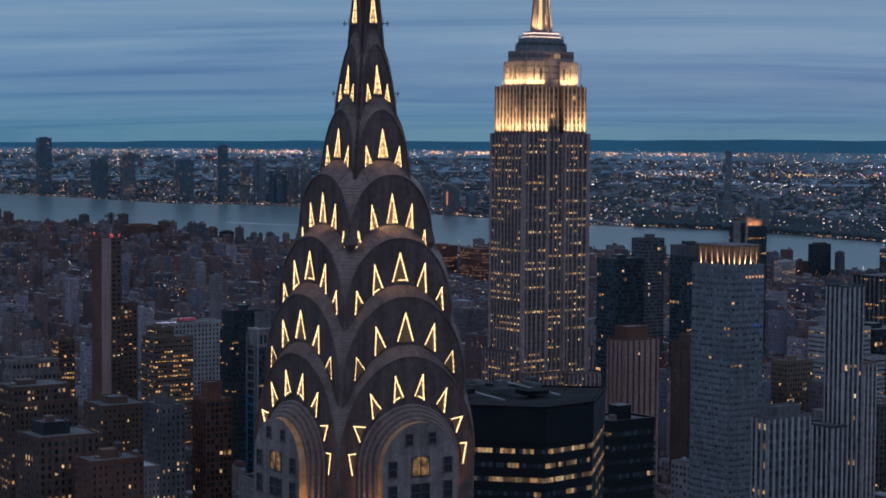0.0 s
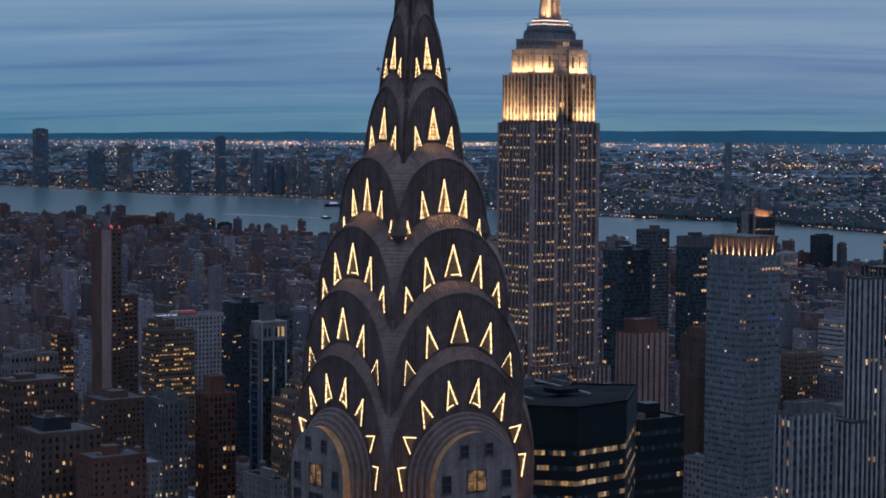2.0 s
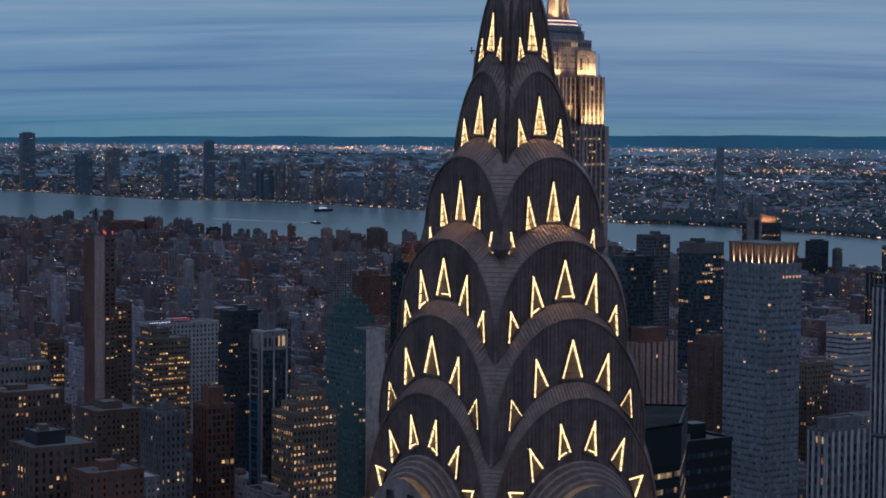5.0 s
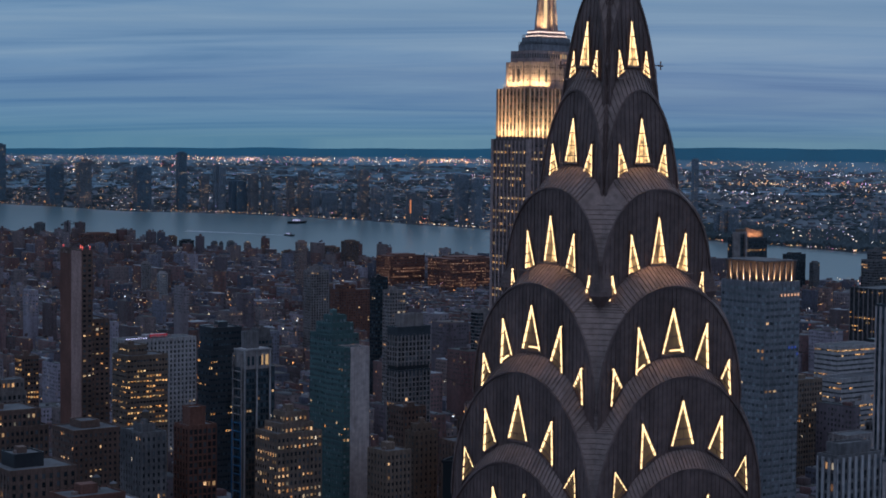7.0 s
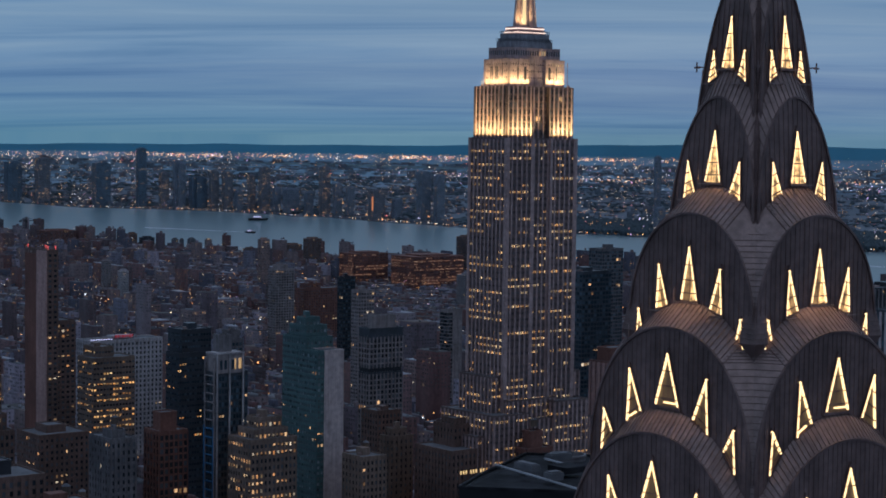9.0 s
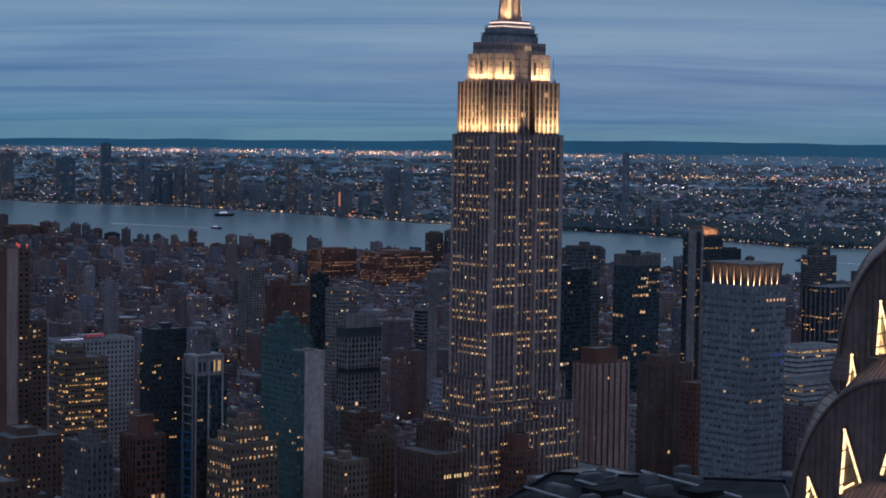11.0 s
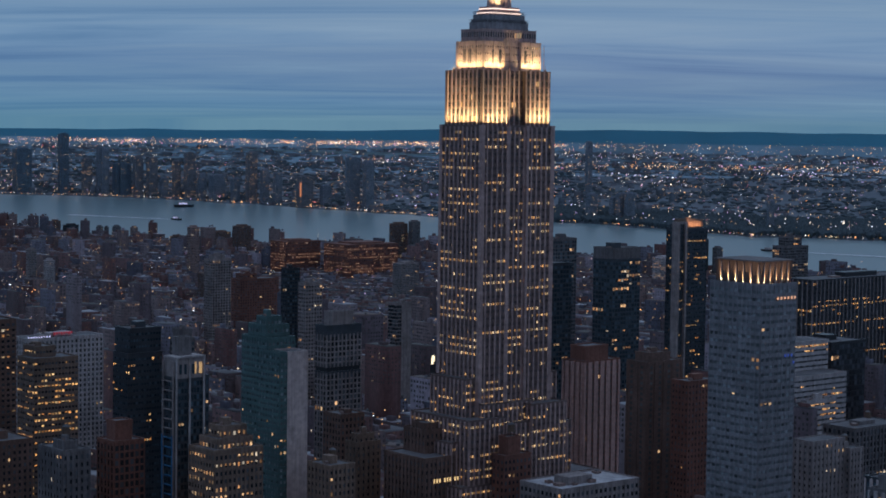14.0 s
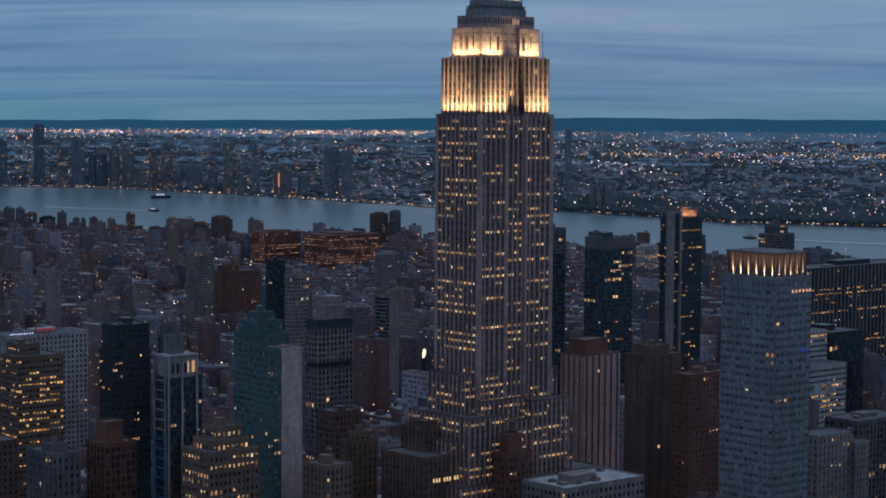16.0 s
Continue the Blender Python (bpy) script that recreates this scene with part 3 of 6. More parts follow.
def crowned_tower():
    tower = thing("crowned_tower", (0, 0, 0), "art deco skyscraper with a scalloped stainless-steel crown and lit triangular windows", "skyscraper")
    n = 36
    for level, (w, d, top, rise, full, lean, grow) in enumerate(CROWN):
        z0 = top - rise
        upper = CROWN[level + 1] if level + 1 < len(CROWN) else None
        below = CROWN[level - 1] if level else None
        foot = (below[2] - below[3] + 1.0) if below else 226.0
        on = lambda k, u, off, z: side(k, u, face(level, z) + off, z)
        body = Mesh()
        outline = [(w, foot)] + arc(level, n) + [(-w, foot)]
        if level:
            for k in (0, 1):
                body.hexa([side(k, u, face(level, z), z) for u, z in outline], [side(k, u, -face(level, z), z) for u, z in outline])
        else:
            # four arched screens in front of the brick wall
            inner = [(BASE_R, foot)] + [(BASE_R * math.cos(math.pi * i / n), BASE_Z + BASE_R * math.sin(math.pi * i / n)) for i in range(n + 1)] + [(-BASE_R, foot)]
            for k in range(4):
                loops = [[side(k, u, dd, z) for u, z in loop] for loop, dd in ((outline, d), (inner, d), (inner, WALL_D), (outline, WALL_D))]
                c = len(outline)
                body.add([p for loop in loops for p in loop], [(a * c + i, a * c + i + 1, b * c + i + 1, b * c + i) for a, b in ((0, 1), (1, 2), (3, 0)) for i in range(c - 1)])
            for k in (0, 1):
                body.hexa([side(k, u, WALL_D - 0.03, z) for u, z in outline], [side(k, u, -WALL_D + 0.03, z) for u, z in outline])
        part("crown_tier", body, M_STEEL, tower)
        for k in range(4):
            if upper:
                # roofing from the arch back to the next tier's face
                band = Mesh()
                a, b = arc(level, n), arc(level, n, 0.0, grow)
                band.add([on(k, u, 0.05, z) for u, z in a] + [side(k, u * 0.985, face(level + 1, z) - 0.1, z) for u, z in b], [(i, i + 1, i + n + 2, i + n + 1) for i in range(n)])
                part("arched_roof_band", band, M_STEELB, tower, "ribbed paler steel roofing")
                seams = Mesh()
                count = int(w * 9)
                for i in range(1, count):
                    c_, s_ = bow(math.pi * i / count, full)
                    if level < 4 and s_ < (0.55, 0.62, 0.78, 0.86)[level]:
                        continue
                    zb = z0 + (rise + grow) * s_ + 0.02
                    seams.bar(on(k, w * c_, 0.06, z0 + rise * s_ + 0.03), side(k, w * c_ * 0.985, face(level + 1, zb), zb), 0.02)
                part("roof_seams", seams, M_STEEL, tower, kind="stuff")
            if level < 4:
                # ribbed spandrel across the corner between two arches
                web, seam, rows_ = Mesh(), Mesh(), 24
                frac = (0.55, 0.64, 0.80, 0.88)[level]
                hi_z = z0 + rise * frac
                for i in range(rows_ + 1):
                    z = z0 - 2.0 + (hi_z - z0 + 2.0) * i / rows_
                    s_ = max(0.0, z - z0) / (hi_z - z0)
                    u = arch_u(level, z)
                    c_ = (w + 0.06) * (1 - s_ ** 1.4) + (upper[0] + 0.12) * s_ ** 1.4
                    c_ = max(c_, u + 0.38 * (d - u))
                    p, q, m_ = side(k, u, d + 0.03, z), side(k, d + 0.03, u, z), side(k, c_, c_, z)
                    web.v.extend((p, m_, q))
                    if i:
                        seam.bar(p, m_, 0.025).bar(m_, q, 0.025)
                web.f = [(3 * i + c, 3 * i + c + 1, 3 * i + c + 4, 3 * i + c + 3) for i in range(rows_) for c in (0, 1)]
                top_z = hi_z + grow * frac
                n0 = len(web.v) - 3
                back_d = face(level + 1, top_z) - 0.05
                web.v.extend((side(k, u * 0.98, back_d, top_z), side(k, back_d, u * 0.98, top_z)))
                web.f.extend(((n0, n0 + 1, n0 + 3), (n0 + 1, n0 + 2, n0 + 4)))
                for i in range(1, 7):
                    for e, g in ((0, 3), (2, 4)):
                        p, m_, b_ = Vector(web.v[n0 + e]), Vector(web.v[n0 + 1]), Vector(web.v[n0 + g])
                        seam.bar(p.lerp(b_, i / 7), m_.lerp(b_, i / 7), 0.025)
                part("corner_spandrel", web, M_STEELB, tower, "ribbed paler steel roofing at the corner")
                part("spandrel_seams", seam, M_STEEL, tower, kind="stuff")
            # narrow rolled edge along the arch
            lip, a, b = Mesh(), arc(level, n, -0.05), arc(level, n, 0.09)
            c = n + 1
            lip.add([on(k, u, -0.05, z) for u, z in a] + [on(k, u, 0.11, z) for u, z in a] + [on(k, u, 0.11, z) for u, z in b] + [on(k, u, -0.05, z) for u, z in b],
                    [(r * c + i, r * c + i + 1, (r + 1) * c + i + 1, (r + 1) * c + i) for r in range(3) for i in range(n)])
            part("arch_edge", lip, M_STEEL, tower)
            # upright standing seams on the face
            ribs = Mesh()
            count = int(2 * w / 0.42)
            for i in range(1, count):
                u = -w + 2 * w * i / count
                hi = arch_z(level, u, 0.15)
                lo = arch_z(level - 1, u, 0.0, below[6]) if below and abs(u) < below[0] else foot
                if not level:
                    lo = BASE_Z + math.sqrt(max(0, 6.9 ** 2 - u * u)) if abs(u) < 6.9 else foot
                if hi > lo + 0.3:
                    ribs.bar(on(k, u, 0.01, lo), on(k, u, 0.01, hi), 0.028)
            part("face_seams", ribs, M_STEEL, tower, kind="stuff")
            for q, tri in enumerate(triangles(level)):
                lamp = "top" if level == 0 and q > 3 else {(0, 0): "foot", (0, 1): "foot", (1, 3): "thin", (1, 4): "thin", (2, 0): "foot", (2, 2): "foot", (3, 0): "panel", (3, 1): "panel", (3, 2): "panel"}.get((level, q), "")
                crown_window(tower, k, level, tri, 2 if level > 3 else 1 if level == 3 else 0, lamp)
            # added fill at the windows' feet: stands in for tube spill on the roofing
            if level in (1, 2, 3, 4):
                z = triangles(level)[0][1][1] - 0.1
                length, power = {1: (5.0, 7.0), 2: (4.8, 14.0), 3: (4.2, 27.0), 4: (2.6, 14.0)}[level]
                flood("tube_spill_fill", Vector(on(k, 0, 0.35, z + 0.5)) + AXIS, Vector(on(k, 0, 1.6, z - 1.6)) + AXIS, length, 0.2, power, (1.0, 0.62, 0.24), yaw=0 if k % 2 == 0 else 90)
            # corner pier between two faces, with its drip and its rungs
            if level > 2:
                cz, hz, r0 = {3: (259.9, 264.2, 0.62), 4: (268.7, 274.6, 0.46), 5: (276.6, 282.4, 0.42), 6: (283.5, 290.5, 0.3)}[level]
                rows_, pier = [], Mesh()
                steps = 14
                for q in range(steps + 1):
                    z = cz + (hz - cz) * q / steps
                    r = r0 * (1 - 0.3 * q / steps)
                    c_ = 5.3 - 0.6 * q / steps if level == 3 else 0.53 * arch_u(level, z) + 0.47 * face(level, z) - r * 0.9
                    rows_.append([side(k, c_ + r * sx, c_ + r * sy, z) for sx, sy in ((-1, -1), (1, -1), (1, 1), (-1, 1))])
                last = 4 * steps
                faces_ = [(q * 4 + i, q * 4 + (i + 1) % 4, q * 4 + 4 + (i + 1) % 4, q * 4 + 4 + i) for q in range(steps) for i in range(4)]
                faces_ += [(i, last + 4, (i + 1) % 4) for i in range(4)] + [(last, last + 1, last + 2, last + 3)]
                pier.add([p for row in rows_ for p in row] + [side(k, w - 0.1, w - 0.1, cz - 1.3)], faces_)
                for row in rows_:
                    pier.bar(row[1], row[2], 0.03).bar(row[2], row[3], 0.03)
                part("corner_pier", pier, M_STEEL, tower)
    # stepped arch mouldings round the brick wall, and the bronze reveal
    for k in range(4):
        for r0, r1, dd in ((5.1, 5.55, 10.95), (5.55, 6.0, 10.5), (6.0, 6.45, 10.05), (6.45, 6.9, 9.65)):
            mould = Mesh()
            loops = []
            for r, q in ((r0, 9.2), (r0, dd), (r1 - 0.12, dd), (r1, dd - 0.1), (r1, 9.2)):
                loops.append([side(k, r, q, 228.0)] + [side(k, r * math.cos(math.pi * i / n), q, BASE_Z + r * math.sin(math.pi * i / n)) for i in range(n + 1)] + [side(k, -r, q, 228.0)])
            c = len(loops[0])
            mould.add([p for loop in loops for p in loop], [(a * c + i, a * c + i + 1, (a + 1) * c + i + 1, (a + 1) * c + i) for a in range(4) for i in range(c - 1)])
            part("arch_moulding", mould, M_STEELB, tower)
        reveal = Mesh()
        r = BASE_R + 0.015
        loops = [[side(k, r, q, 228.0)] + [side(k, r * math.cos(math.pi * i / n), q, BASE_Z + r * math.sin(math.pi * i / n)) for i in range(n + 1)] + [side(k, -r, q, 228.0)] for q in (9.2, FRONT_D)]
        c = len(loops[0])
        reveal.add(loops[0] + loops[1], [(i, i + 1, c + i + 1, c + i) for i in range(c - 1)])
        part("arch_reveal", reveal, M_COPPER, tower, "warm bronze side of the projecting arch")
        for s_ in (-1, 1):
            p, q = side(k, s_ * 5.35, 11.4, 229.0), side(k, s_ * 4.2, 11.3, 236.5)
            flood("arch_uplight", Vector(p) + AXIS, Vector(q) + AXIS, 0.7, 0.4, 190.0, (1.0, 0.60, 0.28), yaw=0 if k % 2 == 0 else 90)
        # pale brick wall inside the arch
        wall = Mesh()
        poly = [(BASE_R - 0.02, 226.0)] + [((BASE_R - 0.02) * math.cos(math.pi * i / n), BASE_Z + (BASE_R - 0.02) * math.sin(math.pi * i / n)) for i in range(n + 1)] + [(-BASE_R + 0.02, 226.0)]
        wall.hexa([side(k, u, FRONT_D + 0.05, z) for u, z in poly], [side(k, u, WALL_D - 0.2, z) for u, z in poly])
        part("arch_wall", wall, M_WALLW, tower, "pale brick wall inside the arch")
        openings = [(-1.55, 238.2, 0.85, 1.2, 0), (1.55, 238.2, 0.85, 1.2, 0), (-3.75, 235.0, 1.05, 1.7, 0), (3.75, 235.0, 1.05, 1.7, 0), (-0.60, 235.1, 1.1, 2.1, -1), (0.60, 235.1, 1.1, 2.1, 1)]
        for z in (232.1, 229.0):
            openings += [(u, z, 1.1, 2.0, 0) for u in (-3.75, -0.66, 0.66, 3.75)]
        for q, (u, z, ww, hh, kind) in enumerate(openings):
            lit_here = kind or (k == 3 and q in (2, 3))
            fm = Mesh()
            for a, b, e, f in ((u - ww / 2 - 0.06, u - ww / 2, z - hh / 2, z + hh / 2), (u + ww / 2, u + ww / 2 + 0.06, z - hh / 2, z + hh / 2), (u - ww / 2 - 0.06, u + ww / 2 + 0.06, z + hh / 2, z + hh / 2 + 0.06),
                               (u - ww / 2 - 0.2, u + ww / 2 + 0.2, z - hh / 2 - 0.18, z - hh / 2), (u - ww / 2, u + ww / 2, z - 0.03, z + 0.03)):
                d0, d1 = FRONT_D + 0.03, FRONT_D + 0.17
                fm.hexa([side(k, a, d0, e), side(k, b, d0, e), side(k, b, d1, e), side(k, a, d1, e)], [side(k, a, d0, f), side(k, b, d0, f), side(k, b, d1, f), side(k, a, d1, f)])
            win = part("wall_window", fm, M_STEEL, tower, "sash window in the arch wall")
            hi = [(u + ww / 2, z + hh / 2), (u - ww / 2, z + hh / 2)]
            if kind:
                # two leaves under one round head
                x_, e_ = (-1.15, u + ww / 2) if kind < 0 else (u - ww / 2, 1.15)
                hi = [(e_ + (x_ - e_) * q_ / 8, z + hh / 2 - 0.9 + 0.9 * math.sqrt(max(0.0, 1 - ((e_ + (x_ - e_) * q_ / 8) / 1.16) ** 2))) for q_ in range(9)]
            part("pane", Mesh().add([side(k, a, FRONT_D + 0.08, b) for a, b in [(u - ww / 2, z - hh / 2), (u + ww / 2, z - hh / 2)] + hi], [tuple(range(2 + len(hi)))]), M_LITW if lit_here else M_PANE, win)
    # steel spire and the shaft under the crown
    part("spire", Mesh().cyl(0, 0, 288.5, 296, 0.7, 0.6, 8).cyl(0, 0, 296, 319, 0.6, 0.06, 8), M_STEEL, tower, "needle spire of stainless steel")
    shaft, panes, lit_ = Mesh(), Mesh(), Mesh()
    shaft.box(-9.1, 9.1, -9.1, 9.1, 0, 226.6)
    relief = Mesh()
    facade(relief, panes, lit_, (-9.1, 9.1, -9.1, 9.1, 120, 226), bay=2.6, floor=3.4, size=(1.2, 1.9), pier=0.25, share=0.1)
    shaft.box(-16, 16, -16, 16, 0, 120).box(-30, 30, -30, 30, 0, 60)
    part("shaft", shaft, M_WALLW, tower, "pale brick shaft")
    part("shaft_relief", relief, M_WALLW, tower, kind="stuff")
    part("window_panes", panes, M_PANE, tower, kind="stuff")
    part("lit_window_panes", lit_, M_LIT, tower, kind="stuff")
    # thin lightning arms on the upper ledges
    for z, r in ((276.9, 2.7), (285.0, 1.8)):
        for k in range(4):
            m = Mesh().bar(side(k, 1.2, 1.2, z), side(k, r, r, z + 0.15), 0.04).bar(side(k, r - 0.2, r, z + 0.1), side(k, r + 0.2, r, z + 0.1), 0.06)
            for q in (0.45, 0.7, 1.0):
                m.bar(side(k, r * q, r * q, z - 0.2), side(k, r * q, r * q, z + 0.45), 0.035)
            part("lightning_arm", m, M_STEEL, tower)
    tower.location = AXIS
    return tower


M_LITB = lit_material("dim_office_window", PALE, 0.04, 0.5, flat_noise=2.2, patchy=3.0)
M_LITW = lit_material("dim_arch_window", ORANGE, 0.02, 0.16, flat_noise=1.8, patchy=6.0)
M_WALLW = material("pale_glazed_brick", (0.33, 0.265, 0.238), (0.25, 0.20, 0.178), grain=1.8, large=0.2, streaks=0.55, lift=1.0)
crowned_tower()


# ---- the tall floodlit setback tower ----
def setback_tower():
    cx, cy = 590.5, 729.7
    o = dict(bay=1.63, floor=3.62, size=(0.98, 1.25), pier=0.5, every=2, pier_w=0.5, share=0.78, rows=1.2, blinds=False, mat=M_SPANT)
    u = dict(o, share=0.05, every=2, pier=0.6, pier_w=0.36, size=(1.2, 2.5), mat=M_SPAND)

    def ring(hx, hy, cut, z0, z1, opts):
        """A block with a recessed bay in the middle of its two long sides."""
        rows = [(cx - hx, cx + hx, cy - hy + cut, cy + hy - cut, z0, z1, dict(opts))]
        if cut:
            for sx in (-1, 1):
                for sy, f in ((-1, "N"), (1, "S")):
                    a, b = sorted((cx + sx * hx, cx + sx * 5.8))
                    c, d = sorted((cy + sy * hy, cy + sy * (hy - cut)))
                    rows.append((a, b, c, d, z0, z1, dict(opts, faces=f)))
        return rows
    tiers = [(526, 655, 701, 758, 0, 28, dict(o, share=0.5)), (545, 640, 702, 757, 28, 92, dict(o, share=0.7))]
    tiers += [(552, 575, 704, 750, 92, 124.5, dict(o, share=0.8)), (594, 618, 704, 756, 92, 129.5, dict(o, share=0.9)), (618, 624, 706, 752, 92, 119, dict(o, share=0.9)),
              (547, 552, 712, 744, 92, 113, dict(o, share=0.8)), (559, 566, 716, 743, 124, 143.6, dict(o, share=0.8)), (566, 600, 709.5, 750, 92, 131, dict(o, share=0.9)), (575, 594, 705.5, 712, 92, 121, dict(o, share=0.9, faces="N")), (615, 622, 716, 743, 124, 143.6, o)]
    tiers += ring(24.5, 16.05, 1.1, 124, 152, dict(o, share=0.9)) + ring(24.5, 16.05, 1.1, 152, 271.5, o)
    tiers += ring(23.1, 14.7, 2.4, 271.5, 300.1, u) + ring(19.3, 10.9, 1.8, 300.1, 314.8, dict(u, every=4, pier=0.3, size=(0.6, 1.1), pier_w=0.6, mat=M_LIMET))
    tiers += ring(17.5, 9.1, 0, 314.8, 321, dict(u, share=0.1, every=1, pier=0.2, mat=M_LIMET))
    root = building("setback_tower", "limestone art deco skyscraper with floodlit golden upper storeys", tiers, M_LIMET, relief_mat=M_LIMET, lit_mat=M_LITE, category="skyscraper", bulkhead=False)
    dark = Mesh()
    for hx, hy, z0, z1 in ((14.3, 6.6, 321, 324.6), (13.4, 6.2, 324.6, 326.0), (12.6, 5.8, 326, 328.6)):
        dark.box(cx - hx - root.location.x, cx + hx - root.location.x, cy - hy - root.location.y, cy + hy - root.location.y, z0, z1)
    for sx in (-1, 1):
        for sy in (-1, 1):
            a, b = sorted((cx + sx * 24.62 - root.location.x, cx + sx * 22.7 - root.location.x))
            c, d = sorted((cy + sy * 16.17 - root.location.y, cy + sy * 14.4 - root.location.y))
            part("corner_pier", Mesh().box(a - 0.45 * (sx < 0), b + 0.45 * (sx > 0), c - 0.45 * (sy < 0), d + 0.45 * (sy > 0), 124, 272.3), M_LIMET, root)
            a, b = sorted((cx + sx * 5.7 - root.location.x, cx + sx * 7.4 - root.location.x))
            c, d = sorted((cy + sy * 16.6 - root.location.y, cy + sy * 14.9 - root.location.y))
            part("bay_pier", Mesh().box(a, b, c, d, 124, 272.3), M_LIMET, root)
    part("observatory", dark, M_BLUEGREY, root, "dark glazed observation storeys")
    ox, oy = cx - root.location.x, cy - root.location.y
    for hx, hy, z in ((14.4, 6.7, 324.9), (12.8, 6.0, 329.0)):
        for dz in (0.0, 0.55, 1.1):
            for a, b, c, d in ((-hx, hx, -hy, -hy), (-hx, -hx, -hy, hy), (hx, hx, -hy, hy), (-hx, hx, hy, hy)):
                part("railing", Mesh().bar((ox + a, oy + c, z + dz), (ox + b, oy + d, z + dz), 0.07), M_BLACK, root)
    # tall round-headed windows between the flat pilasters of the lit upper block
    for sx in (-1, 1):
        for i in range(3):
            y, x = oy - 4.2 + 4.2 * i, ox + sx * 19.42
            arch = [(y - 1.0, 303.6), (y + 1.0, 303.6)] + [(y + math.cos(math.pi * q / 8), 310.2 + math.sin(math.pi * q / 8)) for q in range(9)]
            part("arched_window", Mesh().hexa([(x, p, z) for p, z in arch], [(x + sx * 0.12, p, z) for p, z in arch]), M_BLACK, root, "tall dark round-headed window")
            part("window_bar", Mesh().bar((x + sx * 0.2, y, 303.6), (x + sx * 0.2, y, 311.1), 0.12), M_LIMET, root)
    for sx in (-1, 1):
        for i in range(2):
            x, y = ox + sx * (8.6 + 4.6 * i), oy - 11.02
            arch = [(x - 0.8, 303.6), (x + 0.8, 303.6)] + [(x + 0.8 * math.cos(math.pi * q / 8), 310.0 + 0.8 * math.sin(math.pi * q / 8)) for q in range(9)]
            part("arched_window", Mesh().hexa([(p, y, z) for p, z in arch], [(p, y - 0.12, z) for p, z in arch]), M_BLACK, root, "tall dark round-headed window")
    lx, ly = cx - root.location.x, cy - root.location.y
    for hx, hy, z in ((9.9, 5.6, 329.2), (9.1, 5.1, 331.3)):
        part("mast_base", Mesh().box(lx - hx, lx + hx, ly - hy, ly + hy, z - 0.7, z + 1.4), M_LIMET, root)
        for a, b, c, d in ((-hx - 0.25, hx + 0.25, -hy - 0.25, -hy), (-hx - 0.25, hx + 0.25, hy, hy + 0.25), (-hx - 0.25, -hx, -hy, hy), (hx, hx + 0.25, -hy, hy)):
            part("light_strip", Mesh().box(lx + a, lx + b, ly + c, ly + d, z, z + 0.55), M_STRIP, root, "white ledge light strip")
    mast = part("mast", Mesh().cyl(lx, ly, 332, 372, 4.6, 3.9, 16).cyl(lx, ly, 372, 377, 4.4, 3.6, 16).cyl(lx, ly, 377, 383, 3.4, 1.2, 16), M_LIMET, root, "floodlit round mooring mast")
    for i in range(4):
        a = radians(90 * i)
        c, s = math.cos(a), math.sin(a)
        q = lambda r, t, z: (lx + c * r - s * t, ly + s * r + c * t, z)
        part("mast_wing", Mesh().hexa([q(3, -0.7, 332), q(8.0, -0.7, 332), q(8.0, 0.7, 332), q(3, 0.7, 332)], [q(3, -0.6, 366), q(4.6, -0.6, 366), q(4.6, 0.6, 366), q(3, 0.6, 366)]), M_LIMET, mast)
        a += radians(45)
        c, s = math.cos(a), math.sin(a)
        q = lambda r, t, z: (lx + c * r - s * t, ly + s * r + c * t, z)
        part("mast_window", Mesh().hexa([q(4.4, -0.9, 334), q(5.0, -0.9, 334), q(5.0, 0.9, 334), q(4.4, 0.9, 334)], [q(3.8, -0.8, 370), q(4.35, -0.8, 370), q(4.35, 0.8, 370), q(3.8, 0.8, 370)]), M_GLOWM, mast, "tall lit mast window")
    part("antenna", Mesh().cyl(lx, ly, 383, 410, 1.0, 0.7, 8).cyl(lx, ly, 410, 443, 0.45, 0.1, 8), M_STEEL, root)
    for dx, dy in ((19.6, -11.2), (20.3, -10.6), (-19.6, -11.2), (19.6, 11.2)):
        part("ledge_mast", Mesh().cyl(lx + dx * 1.06, ly + dy * 1.06, 300.1, 313.5, 0.16, 0.08, 6), M_STEELB, root, "thin white aerial on the setback")
    for sx in (-1, 1):
        for i in range(5):
            x, y = lx + sx * (21.4 - 0.4 * (i % 2)), ly - 12.6 + 5.6 * i
            part("ledge_aerial", Mesh().cyl(x, y, 300.1, 303.5 + 1.5 * (i % 3), 0.12, 0.06, 5).box(x - 0.4, x + 0.4, y - 0.3, y + 0.3, 300.1, 301.2), M_STEELB, root)
    for i in range(6):
        x = lx - 17 + 6.8 * i
        part("ledge_aerial", Mesh().cyl(x, ly - 12.9, 300.1, 302.8 + 1.2 * (i % 3), 0.12, 0.06, 5).box(x - 0.5, x + 0.5, ly - 13.2, ly - 12.6, 300.1, 301.0), M_STEELB, root)
    # floodlights on the ledges
    for sx in (-1, 1):
        flood("floodlight_bank", (cx + sx * 26.5, cy, 271.9), (cx + sx * 23.1, cy, 290), 28, 0.6, FLOOD * 1.3, yaw=90)
        flood("floodlight_bank", (cx + sx * 22.2, cy, 301.0), (cx + sx * 19.3, cy, 305), 20, 0.6, FLOOD * 0.30, yaw=90)
        for sy in (-1, 1):
            flood("floodlight_bank", (cx + sx * 14.6, cy + sy * 18.1, 271.9), (cx + sx * 14.6, cy + sy * 14.7, 290), 17, 0.6, FLOOD * 0.8)
            flood("floodlight_bank", (cx + sx * 12.6, cy + sy * 13.8, 301.0), (cx + sx * 12.6, cy + sy * 10.9, 305), 13, 0.6, FLOOD * 0.21)
